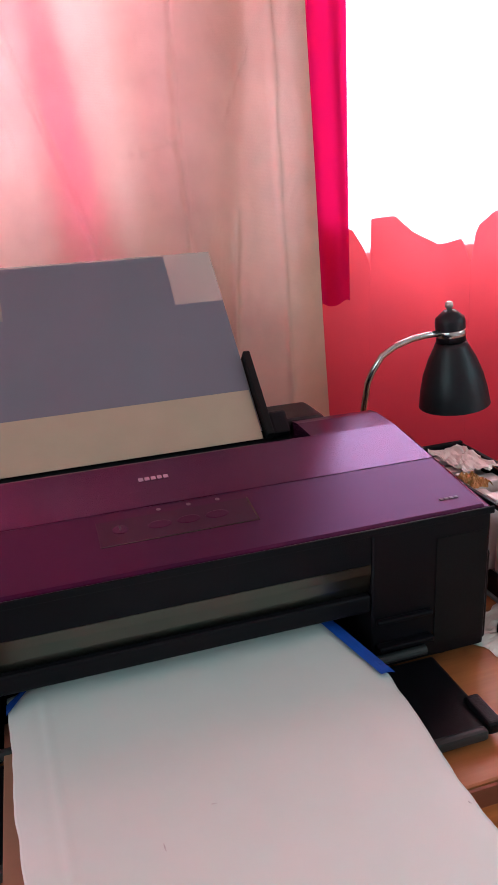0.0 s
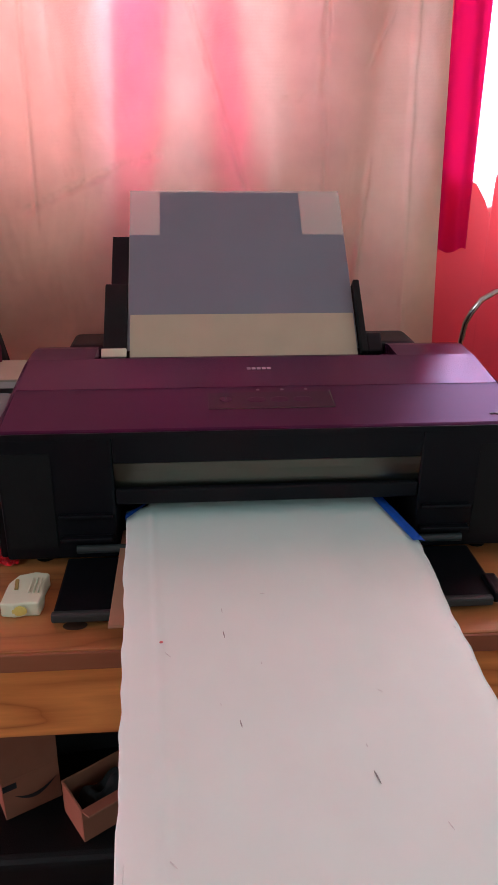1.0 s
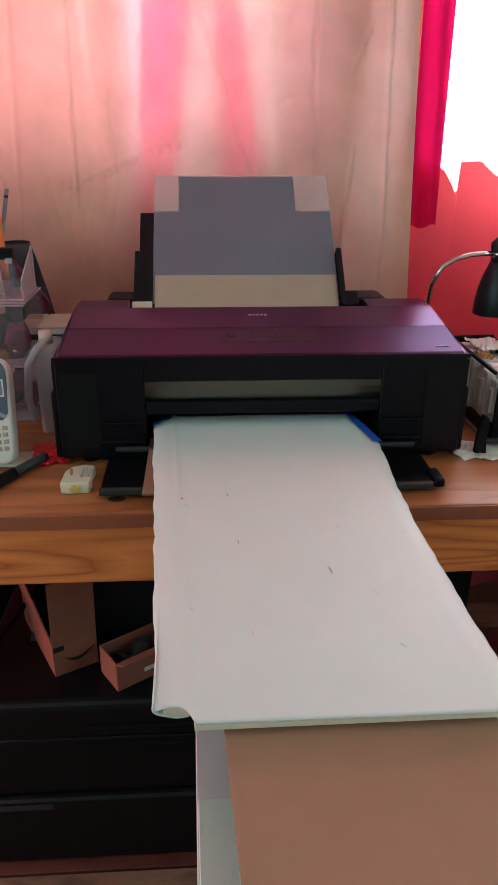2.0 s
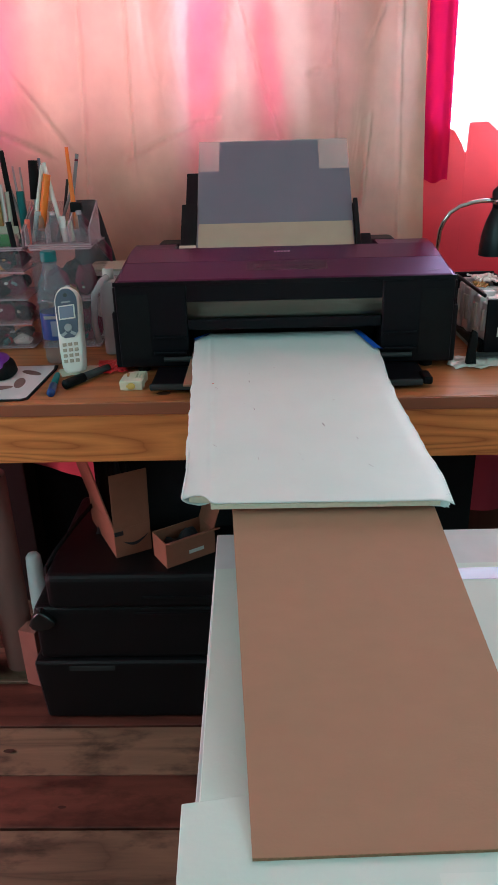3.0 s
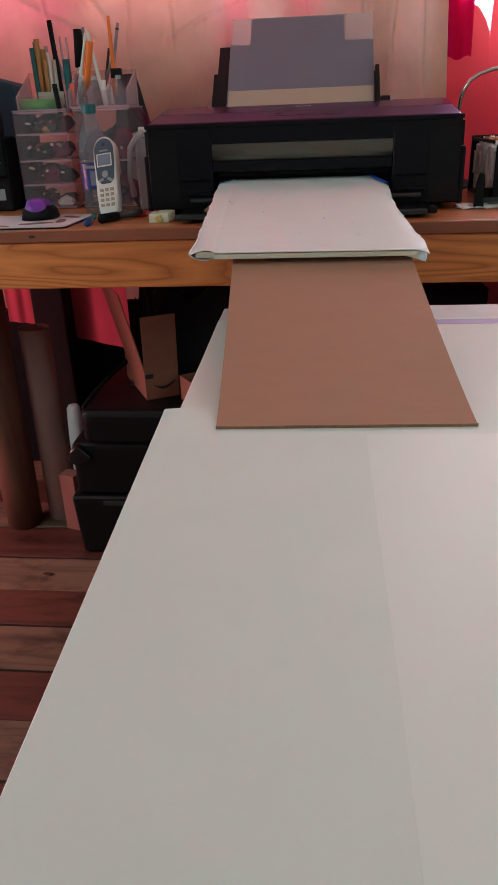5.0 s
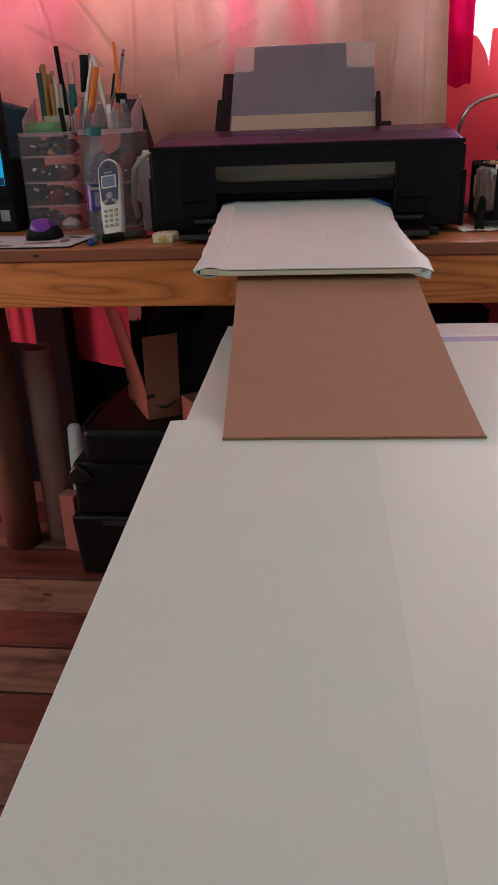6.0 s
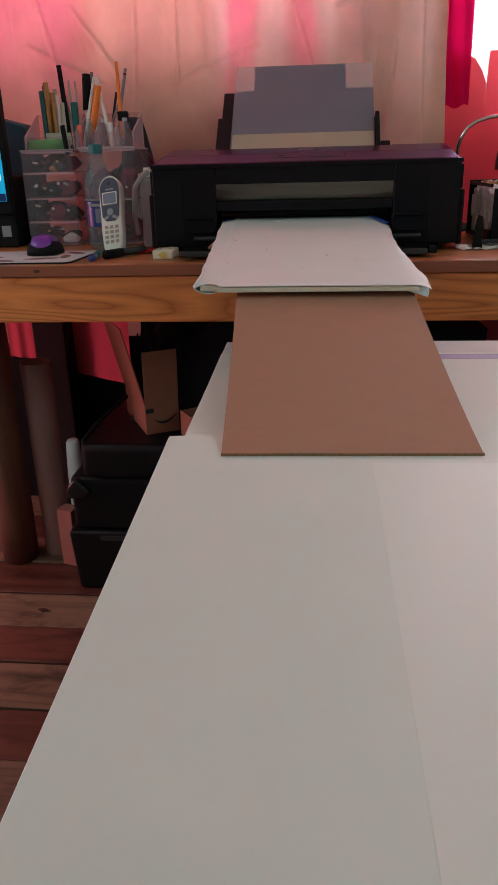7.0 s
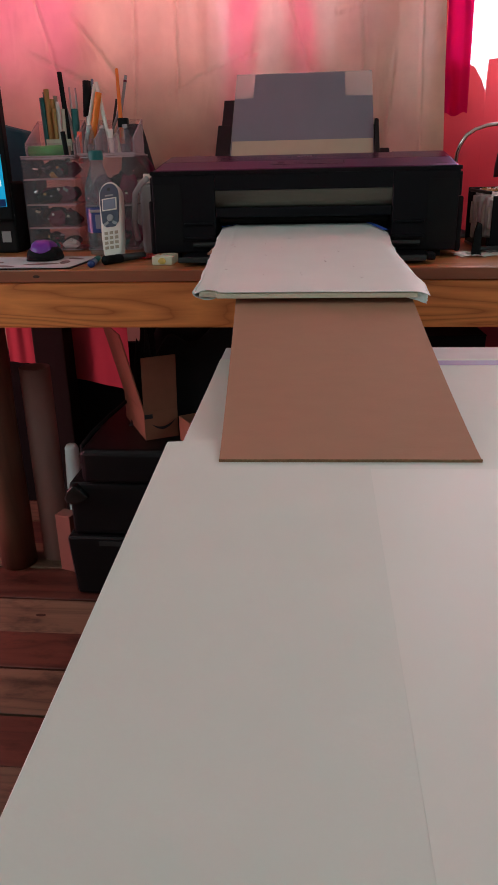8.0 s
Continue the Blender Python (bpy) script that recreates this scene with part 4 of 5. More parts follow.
pr("tray_hinge", moved(sweep([(-0.225, -0.006, 0.785), (0.235, -0.006, 0.785)], 0.005, 12), Matrix.Identity(4)), "dark_grey", "", parent=tray)
# rear hump and paper support
for a, b in ((-0.262, -0.208), (0.172, 0.245)):
    pr("rear_hump", box(a, b, 0.2625, 0.338, 0.80, 0.957, 0.012, 4), "black", "rounded rear housing")
pr("rear_housing", box(-0.30, 0.30, 0.2625, 0.330, 0.770, 0.930, 0.006, 3), "black")
SHEET = Vector((0, 0.305, 0.990))
ALONG, OUT = Vector((0, 0.730, 0.683)), Vector((0, -0.683, 0.730))


def leaning(x0, x1, s0, s1, o0, o1, bevel=0.0005):
    """A slab in the paper's slope: x, way up the slope, height over it."""
    bm = box(x0, x1, s0, s1, o0, o1, bevel, 2)
    for v in bm.verts:
        v.co = Vector((v.co.x, 0, 0)) + SHEET + ALONG * v.co.y + OUT * v.co.z
    return bm


support = pr("paper_support", leaning(-0.211, 0.163, -0.075, 0.054, -0.012, -0.005, 0.002), "black", "black paper support")
pr("support_extension", leaning(-0.204, -0.150, 0.02, 0.146, -0.0048, -0.0015, 0.001), "black", "", parent=support)
pr("edge_guide", leaning(-0.212, -0.179, -0.072, 0.0535, -0.0045, 0.004, 0.002), "matt_black", "tall left edge guide", parent=support)
pr("edge_guide", leaning(0.1585, 0.168, -0.072, 0.0535, -0.0045, 0.012, 0.002), "matt_black", "slim right edge guide", parent=support)
pr("guide_foot", leaning(0.168, 0.190, -0.072, -0.040, -0.004, 0.010, 0.003), "black", "", parent=support)
pr("guide_foot", leaning(-0.214, -0.1785, -0.074, -0.060, 0.0045, 0.008, 0.002), "ivory", "", parent=support)

papers = thing("paper_stack", "grey and translucent sheets with a cream card in the feeder", "paper", (0, 0.25, 0.93))
Q = Matrix.Translation((0, -0.25, -0.93))
part("translucent_sheet", moved(leaning(-0.1785, 0.157, -0.06, 0.237, -0.0008, -0.0004, 0), Q), "smoky", papers, "translucent sheet")
grey_outline = [(-0.177, -0.06), (0.156, -0.06), (0.156, 0.148), (0.0905, 0.148), (0.0905, 0.233), (-0.132, 0.233), (-0.132, 0.148), (-0.177, 0.148)]
bm = prism(grey_outline, 0.0, 0.0006, "z")
for v in bm.verts:
    v.co = Vector((v.co.x, 0, 0)) + SHEET + ALONG * v.co.y + OUT * v.co.z
part("grey_sheet", moved(bm, Q), "grey_sheet", papers, "blue-grey sheet with a raised middle")
part("cream_card", moved(leaning(-0.1745, 0.1545, -0.072, 0.0, 0.0012, 0.002, 0.0003), Q), "cream_card", papers, "plain cream card")

# ---------------------------------------------------------------- desk lamp
lamp = thing("desk_lamp", "black gooseneck desk lamp with a chrome arm, switched off", "lamp", (0.371, 0.425, DESK))
L = Matrix.Translation((-0.36, -0.425, -DESK))
part("base", moved(lathe([(0.040, 0), (0.042, 0.006), (0.036, 0.016), (0.012, 0.024), (0.008, 0.034)], 32), Matrix.Identity(4)), "lamp_black", lamp, "", True)
neck = [(0.352, 0.420, 0.785), (0.350, 0.40, 0.90), (0.351, 0.385, 0.955), (0.356, 0.378, 0.974), (0.368, 0.375, 0.994), (0.388, 0.373, 1.007), (0.415, 0.372, 1.015), (0.440, 0.372, 1.018), (0.464, 0.373, 1.018)]
bm = moved(sweep(neck, 0.0048, 14), L)
part("gooseneck", bm, "chrome", lamp, "chrome gooseneck arm", True)
shade = part("shade", moved(lathe([(0.0605, 0.0), (0.0595, 0.004), (0.057, 0.025), (0.050, 0.055), (0.040, 0.082), (0.029, 0.104), (0.0255, 0.112), (0.0245, 0.112), (0.028, 0.103), (0.0385, 0.082), (0.048, 0.055), (0.055, 0.025), (0.0585, 0.004), (0.0605, 0.0)], 40, closed=False),
             L @ Matrix.Translation((0.494, 0.378, 0.9045)) @ pose(0, 0, 0, 0, -6, 0) @ Matrix.Scale(0.885, 4)), "lamp_black", lamp, "black enamelled bell shade", True)
part("socket_cap", moved(lathe([(0.0245, 0.112), (0.0245, 0.124), (0.0250, 0.146), (0.0235, 0.153), (0.013, 0.162), (0.0095, 0.165)], 32), L @ Matrix.Translation((0.494, 0.378, 0.9045)) @ pose(0, 0, 0, 0, -6, 0) @ Matrix.Scale(0.885, 4)), "lamp_black", lamp, "", True)
part("collar", moved(lathe([(0.0252, 0.122), (0.0258, 0.123), (0.0258, 0.132), (0.0252, 0.133)], 32), L @ Matrix.Translation((0.494, 0.378, 0.9045)) @ pose(0, 0, 0, 0, -6, 0) @ Matrix.Scale(0.885, 4)), "chrome", lamp, "chrome ring", True)
part("switch_knob", moved(lathe([(0.004, 0.165), (0.0045, 0.168), (0.007, 0.171), (0.0065, 0.178), (0.003, 0.180)], 16), L @ Matrix.Translation((0.494, 0.378, 0.9045)) @ pose(0, 0, 0, 0, -6, 0) @ Matrix.Scale(0.885, 4)), "steel", lamp, "", True)

# ---------------------------------------------------------------- desk things beside the lamp
ink = thing("ink_tank_box", "black ink tank box with white cartridges, cluttered on top", "ink tank", (0.4225, 0.174, DESK + 0.001), 0.5)
ink.matrix_world = ink.matrix_world @ Matrix.Diagonal((0.86, 1, 1.17, 1))
part("front_plate", box(-0.042, 0.040, -0.112, -0.106, 0.004, 0.096, 0.002), "black", ink, "glossy black front plate")
part("tray", box(-0.052, 0.048, -0.125, 0.112, 0.0, 0.0039, 0.0015), "grey", ink, "grey tray")
part("front_bar", box(-0.075, 0.16, -0.135, -0.127, 0.006, 0.013, 0.002), "dark_grey", ink)
part("rim", box(-0.050, -0.044, -0.105, 0.11, 0.098, 0.104, 0.002), "black", ink)
part("rim", box(0.040, 0.047, -0.112, 0.11, 0.098, 0.104, 0.002), "black", ink)
part("rim", box(-0.050, 0.047, 0.1105, 0.117, 0.004, 0.106, 0.002), "black", ink)
part("back_shell", box(0.036, 0.042, -0.105, 0.110, 0.004, 0.0975, 0.002), "black", ink)
for i, (tall, shift) in enumerate(((0.088, 0.0), (0.093, -0.004), (0.085, 0.002), (0.094, -0.003), (0.089, 0.003), (0.092, 0.0))):
    y = -0.103 + i * 0.0345
    c = part("cartridge", box(-0.042 + shift, 0.034, y, y + 0.0265, 0.026 - 0.003 * i, tall, 0.004, 3), "cartridge", ink, "white plastic cartridge")
    part("grip", box(-0.0475 + shift, -0.0422 + shift, y + 0.007, y + 0.018, 0.040, tall - 0.012, 0.001), "white", c)
    part("top_tab", box(-0.036, -0.010, y + 0.004, y + 0.022, tall + 0.0002, tall + 0.008, 0.002), "cartridge", c)
part("lower_bar", prism([(-0.105, 0.0042), (0.10, 0.0042), (0.10, 0.010), (-0.02, 0.020), (-0.105, 0.025)], -0.049, -0.036, "x", 0.002), "black", ink, "black lower side bar")
for i, z in enumerate((0.066, 0.042)):
    lab = part("label_patch", box(-0.016, 0.003, -0.1132, -0.1121, z - 0.008, z + 0.008, 0.0004), "white", ink, "white printed patch")
    part("print_bar", box(-0.011, -0.002, -0.1137, -0.1133, z - 0.004, z + 0.003, 0), "grey", lab)
    for k in range(3):
        part("print_bar", box(0.007, 0.021 - 0.003 * k, -0.1126, -0.1121, z + 0.004 - 0.005 * k, z + 0.006 - 0.005 * k, 0), "grey", lab)
part("warning_mark", moved(box(-0.005, 0.005, -0.0004, 0.0004, -0.005, 0.005, 0), Matrix.Translation((0.016, -0.1124, 0.018)) @ pose(0, 0, 0, 0, 45, 0)), "pink_print", ink)


def crumple(cx, cy, z, w, d, h, seed, turn=0.0):
    def f(u, v):
        a, b = u - 0.5, v - 0.5
        r = 1 + 0.35 * wob(seed, a * 4, b * 4)
        return (w * a * r, d * b * r, 0.001 + h * abs(wob(seed + 2, u * 5, v * 5)) + 0.3 * h * abs(wob(seed, u * 13, v * 13)))
    return moved(sheet(f, 26, 20), Matrix.Translation((cx, cy, z)) @ pose(0, 0, 0, 0, 0, turn))


solid("plastic_scrap", crumple(0.375, 0.035, DESK, 0.125, 0.075, 0.006, 21.0, 8), "scrap", "crumpled pale plastic scrap lying on the desk", "scrap")
solid("plastic_scrap", crumple(0.50, 0.055, DESK, 0.14, 0.07, 0.007, 25.0, -6), "scrap", "crumpled pale plastic scrap in front of the ink box", "scrap")
solid("paper_scrap", crumple(0.430, 0.235, DESK + 0.118, 0.055, 0.09, 0.010, 31.0), "paper", "crumpled white paper on the ink box", "scrap")
solid("tan_scrap", crumple(0.400, 0.165, DESK + 0.118, 0.028, 0.04, 0.010, 39.0), "ochre", "small tan scrap on the ink box", "scrap")
clip = thing("black_clip", "small black plastic clip standing beside the printer", "clip", (0.350, 0.022, DESK))
part("jaw", prism([(-0.006, 0.0), (0.002, 0.0), (0.012, 0.040), (0.010, 0.062), (0.002, 0.066), (-0.003, 0.045)], -0.006, 0.006, "y", 0.001), "matt_black", clip)
part("jaw", prism([(0.004, 0.0), (0.013, 0.0), (0.010, 0.030), (0.004, 0.036)], -0.0055, 0.0055, "y", 0.001), "matt_black", clip)

# ---------------------------------------------------------------- acrylic drawer organizers
def organizer(at, w, d, heights, label):
    o = thing("drawer_organizer", label, "organizer", at, group="acrylic organizers")
    h = sum(heights) + 0.004
    for a, b in ((-w / 2, -w / 2 + 0.003), (w / 2 - 0.003, w / 2)):
        part("side", box(a, b, 0, d, 0.0, h, 0.0008, 1), "acrylic", o)
    part("back", box(-w / 2 + 0.003, w / 2 - 0.003, d - 0.003, d, 0, h, 0.0008, 1), "acrylic", o)
    part("top", box(-w / 2, w / 2, 0, d, h + 0.0002, h + 0.0035, 0.001, 1), "acrylic_edge", o)
    z = 0.002
    for i, k in enumerate(heights):
        dr = part("drawer", box(-w / 2 + 0.005, w / 2 - 0.005, -0.004, -0.0012, z + 0.002, z + k - 0.002, 0.0008, 1), "acrylic", o, "clear drawer")
        part("drawer_floor", box(-w / 2 + 0.005, w / 2 - 0.005, -0.001, d - 0.006, z + 0.001, z + 0.0028, 0), "acrylic_edge", dr)
        part("rail", box(-w / 2 + 0.003, w / 2 - 0.003, 0.0, 0.003, z + k - 0.0015, z + k + 0.0015, 0), "acrylic_edge", o)
        z += k
    return o


organizer((-0.590, 0.19, DESK), 0.128, 0.13, (0.052, 0.052, 0.056, 0.046), "clear acrylic drawer organizer packed with small craft bits")
organizer((-0.449, 0.19, DESK), 0.132, 0.13, (0.10, 0.106), "clear acrylic organizer with two deep half-full drawers")
bits = [("grey", 0.036, 0.010), ("paper", 0.044, 0.012), ("steel", 0.03, 0.008), ("burgundy_cloth", 0.05, 0.014), ("matt_black", 0.05, 0.016), ("ochre", 0.03, 0.009), ("red_packet", 0.024, 0.008), ("teal", 0.02, 0.008), ("dark_grey", 0.045, 0.014)]
rnd = random.Random(5)
bits += [("matt_black", 0.06, 0.018), ("dark_cloth", 0.055, 0.022), ("burgundy_cloth", 0.05, 0.02), ("dark_grey", 0.05, 0.02)] * 2


def lump(w, d, h, seed):
    """A small irregular pressed piece, resting on z = 0."""
    bm = bmesh.new()
    bmesh.ops.create_icosphere(bm, subdivisions=2, radius=1.0)
    for v in bm.verts:
        k = 1 + 0.45 * wob(v.co.x * 1.7 + seed, v.co.y * 1.7, v.co.z * 1.7 - seed)
        v.co = Vector((v.co.x * k * w / 2, v.co.y * k * d / 2, max(0.0, (v.co.z * k + 0.9) * h / 1.9)))
    return bm


for tray_z in (0.0062, 0.0582, 0.1102, 0.1662):
    for k in range(13):
        mname, w, h = bits[rnd.randrange(len(bits))]
        x, y = -0.590 + rnd.uniform(-0.036, 0.036), 0.205 + rnd.uniform(0, 0.085)
        bm = moved(lump(w, 0.018, h * 1.8, k * 3.1 + tray_z * 40), Matrix.Translation((x, y, DESK + tray_z - 0.001)) @ pose(0, 0, 0, 0, 0, rnd.uniform(-40, 40)))
        solid("craft_bit", bm, mname, "small craft piece lying in a clear drawer", "craft piece", group="craft pieces in the drawers")
for tray_z in (0.0062, 0.1062):
    for k in range(12):
        mname, w, h = bits[rnd.randrange(len(bits))]
        x, y = -0.449 + rnd.uniform(-0.036, 0.036), 0.205 + rnd.uniform(0, 0.085)
        bm = moved(lump(w, 0.017, h * 3.2, k * 2.3 + tray_z * 50), Matrix.Translation((x, y, DESK + tray_z - 0.001)) @ pose(0, 0, 0, 0, 0, rnd.uniform(-40, 40)))
        solid("craft_bit", bm, mname, "small craft piece lying in a clear drawer", "craft piece", group="craft pieces in the drawers")

for cx, levels, step in ((-0.590, (0.0075, 0.0595, 0.1115, 0.1675), 5), (-0.449, (0.0075, 0.1075), 6)):
    for tray_z in levels:
        for k in range(step):
            mname = rnd.choice(("grey", "greenish", "steel", "ochre", "grey", "mark_grey", "burgundy_cloth", "paper"))
            w, h = rnd.uniform(0.004, 0.014), rnd.uniform(0.003, 0.006)
            x = cx - 0.042 + 0.084 * (k + rnd.uniform(0.2, 0.8)) / step
            bm = moved(box(-w / 2, w / 2, -0.002, 0.002, 0, h, 0.0012, 2), Matrix.Translation((x, 0.1945 + rnd.uniform(0, 0.002), DESK + tray_z + rnd.uniform(0.012, 0.03))) @ pose(0, 0, 0, rnd.uniform(-25, 10), rnd.uniform(-35, 35), 0))
            solid("craft_scrap", bm, mname, "small bright craft scrap among the pieces in a drawer", "craft piece", group="craft pieces in the drawers")

# open acrylic pen trays on top
TOPZ = DESK + 0.2135


def pen_tray(at, w, d, h_front, h_back, splits, label):
    t = thing("pen_tray", label, "pen holder", at, group="acrylic organizers")
    part("floor_plate", box(-w / 2, w / 2, 0, d, 0, 0.003, 0.0005, 1), "acrylic_edge", t)
    part("front", box(-w / 2, w / 2, 0, 0.003, 0.0031, h_front, 0.0008, 1), "acrylic", t)
    part("back", box(-w / 2, w / 2, d - 0.003, d, 0.0031, h_back, 0.0008, 1), "acrylic", t)
    for x in splits:
        part("divider", prism([(0.0031, 0.0031), (d - 0.0031, 0.0031), (d - 0.0031, h_back), (0.0031, h_front)], x - 0.0013, x + 0.0013, "x", 0.0005, 1), "acrylic_edge", t)
    return t


pen_tray((-0.585, 0.20, TOPZ - 0.009), 0.118, 0.105, 0.036, 0.088, (-0.0575, 0.0575), "clear acrylic tray filled with brushes and tools")
pen_tray((-0.455, 0.20, TOPZ - 0.0), 0.135, 0.105, 0.034, 0.078, (-0.066, -0.022, 0.022, 0.066), "clear acrylic tray with upright pens")


def stick(name, foot, tip, r, mat, label, category="pen", taper=1.0, cap=None, cap_share=0.25, cap_r=1.15):
    """A pen or brush standing in a tray, from its foot to its tip."""
    a, b = Vector(foot), Vector(tip)
    t = thing(name, label, category, tuple(a), group="pens and brushes")
    d = b - a
    n = 8
    part("shaft", sweep([d * (i / n) for i in range(n + 1)], r, 10, taper=taper), mat, t, "", True)
    if cap:
        part("cap", sweep([d * (1 - cap_share), d * (1 - cap_share / 2), d * 1.004], r * cap_r, 10, taper=0.85), cap, t, "", True)
    return t


Y = 0.262
F = TOPZ + 0.0035
stick("ruler", (-0.606, 0.272, F - 0.008), (-0.612, 0.285, 1.108), 0.005, "teal", "teal handled tool standing in the tray", "tool")
stick("brush", (-0.598, 0.262, F - 0.008), (-0.603, 0.27, 1.112), 0.006, "ochre", "ochre wooden brush handle in the tray", "brush")
stick("brush", (-0.585, 0.282, F - 0.008), (-0.590, 0.292, 1.100), 0.0045, "greenish", "pale green brush standing in the tray", "brush")
stick("brush", (-0.575, 0.258, F - 0.008), (-0.578, 0.268, 1.085), 0.004, "paper", "white stick standing in the tray", "brush")
stick("marker", (-0.556, 0.27, F - 0.008), (-0.572, 0.285, 1.149), 0.0055, "matt_black", "tall black pen in the tray")
stick("scissors", (-0.546, 0.285, F - 0.008), (-0.556, 0.296, 1.118), 0.004, "steel", "steel tweezers standing in the tray", "tool", 0.5)
stick("scissors", (-0.538, 0.285, F - 0.008), (-0.541, 0.296, 1.116), 0.004, "steel", "steel tweezers with a green grip", "tool", 0.5)
stick("tool_grip", (-0.541, 0.274, F), (-0.543, 0.280, 1.070), 0.008, "teal", "green gripped tool in the tray", "tool")
stick("screwdriver", (-0.512, 0.27, F), (-0.509, 0.285, 1.128), 0.005, "steel", "screwdriver with a fat black handle", "screwdriver", 1.0, "matt_black", 0.48, 2.2)
stick("pen", (-0.519, 0.25, F), (-0.487, 0.275, 1.120), 0.0045, "white", "white pen with a coral tip", "pen", 1.0, "coral_pen", 0.10, 0.9)
stick("highlighter", (-0.503, 0.262, F + 0.02), (-0.476, 0.262, 1.102), 0.0082, "orange", "thick orange highlighter standing in the tray", "pen", 0.9)
stick("pen", (-0.452, 0.25, F), (-0.484, 0.275, 1.124), 0.0045, "white", "white pen leaning in the tray")
stick("pen", (-0.500, 0.278, F), (-0.497, 0.29, 1.133), 0.003, "phone_screen", "slim grey-blue pen in the tray")
stick("brush", (-0.430, 0.268, F + 0.02), (-0.436, 0.286, 1.152), 0.0058, "orange", "orange brush with a black ferrule", "brush", 0.6)
part("ferrule", box(-0.006, 0.018, -0.012, 0.004, 0.035, 0.055, 0.003), "matt_black", bpy.data.objects["brush.003"])
stick("pencil", (-0.452, 0.28, F), (-0.418, 0.296, 1.138), 0.0036, "grey", "grey pencil with a dark end", "pencil", 1.0, "burgundy_cloth", 0.08, 1.05)
stick("pen", (-0.468, 0.285, F), (-0.444, 0.297, 1.09), 0.003, "dark_grey", "thin dark pen in the tray")
stick("marker", (-0.525, 0.236, F - 0.02), (-0.519, 0.226, 1.018), 0.0055, "coral_pen", "short coral pen stub in the tray")
stick("eraser_pen", (-0.432, 0.232, F), (-0.438, 0.240, 1.012), 0.0065, "greenish", "short pale green stub in the tray")
stick("white_tube", (-0.444, 0.225, F), (-0.448, 0.232, 1.022), 0.006, "white", "short white tube in the tray", "tube")
stick("craft_knife", (-0.543, 0.196, 0.955), (-0.549, 0.198, 1.018), 0.0055, "matt_black", "black craft knife leaning over the tray edge", "knife")
stick("tool_grip", (-0.609, 0.262, F - 0.008), (-0.615, 0.270, 1.095), 0.006, "teal", "dark teal handled tool standing in the tray", "tool")
stick("brush", (-0.592, 0.274, F - 0.008), (-0.596, 0.280, 1.092), 0.007, "ochre", "broad ochre wooden handle in the tray", "brush")
stick("brush", (-0.602, 0.280, F - 0.008), (-0.607, 0.288, 1.115), 0.004, "yellow", "yellow handled brush in the tray", "brush")
stick("brush", (-0.566, 0.262, F - 0.008), (-0.569, 0.275, 1.070), 0.005, "greenish", "pale grey-green stick in the tray", "brush")
stick("brush", (-0.582, 0.252, F - 0.008), (-0.586, 0.262, 1.070), 0.0045, "ochre", "short ochre stick in the tray", "brush")
stick("tool_grip", (-0.534, 0.268, F), (-0.570, 0.290, 1.090), 0.0035, "grey", "thin grey rod leaning across the tray", "tool")
stick("pen", (-0.476, 0.270, F), (-0.428, 0.286, 1.085), 0.0032, "grey", "thin grey pen leaning in the tray")
for x, r in ((-0.500, 0.011), (-0.470, 0.010), (-0.415, 0.010)):
    jar = thing("clear_vial", "small clear plastic vial standing in the tray", "vial", (x, 0.240, F))
    part("body", lathe([(r * 0.9, 0), (r, 0.003), (r, 0.045), (r * 0.7, 0.052)], 18), "pet", jar, "", True)
    part("stopper", lathe([(r * 0.6, 0.0525), (r * 0.6, 0.060)], 14), "frosted", jar)
gl = thing("glue_stick", "bright green plastic tube lying in the tray", "tube", (-0.592, 0.222, TOPZ + 0.010))
part("tube", sweep([(-0.048, 0, 0), (0.040, 0, 0)], 0.0125, 18), "green", gl, "", True)
part("end_cap", sweep([(0.0402, 0, 0), (0.047, 0, 0)], 0.0118, 18), "greenish", gl, "", True)
solid("note_card", moved(box(-0.03, 0.03, -0.0008, 0.0008, 0, 0.026, 0), Matrix.Translation((-0.575, 0.243, TOPZ + 0.010))), "greenish", "pale green card standing in the tray", "card")

# ---------------------------------------------------------------- bottle and telephone
bottle = thing("water_bottle", "clear plastic water bottle with a teal cap and blue label", "bottle", (-0.447, 0.096, DESK))
part("body", lathe([(0.020, 0.001), (0.029, 0.004), (0.0305, 0.014), (0.029, 0.022), (0.0305, 0.030), (0.0295, 0.040), (0.0305, 0.050), (0.0305, 0.105), (0.0290, 0.112), (0.0305, 0.120), (0.0300, 0.138), (0.0260, 0.158), (0.0190, 0.175), (0.0135, 0.190), (0.0125, 0.197)], 30), "pet", bottle, "clear ribbed body", True)
label_ob = part("label", lathe([(0.0309, 0.052), (0.0309, 0.104)], 30, closed=False), "label_blue", bottle, "dark blue wrap label", True)
part("print_bar", box(-0.004, 0.010, -0.0325, -0.0300, 0.060, 0.090, 0.001), "phone_screen", label_ob)
part("print_bar", box(-0.016, 0.016, -0.0322, -0.0275, 0.094, 0.100, 0.001), "grey", label_ob)
part("neck_ring", lathe([(0.0155, 0.1965), (0.0155, 0.1995)], 24), "pet", bottle)
part("cap", lathe([(0.0150, 0.200), (0.0152, 0.202), (0.0150, 0.217), (0.0135, 0.219)], 24), "teal", bottle, "teal screw cap")

phone = thing("cordless_phone", "white cordless telephone handset leaning against the bottle", "telephone", (-0.402, 0.004, DESK + 0.004), -4, tip=(-23, -7))
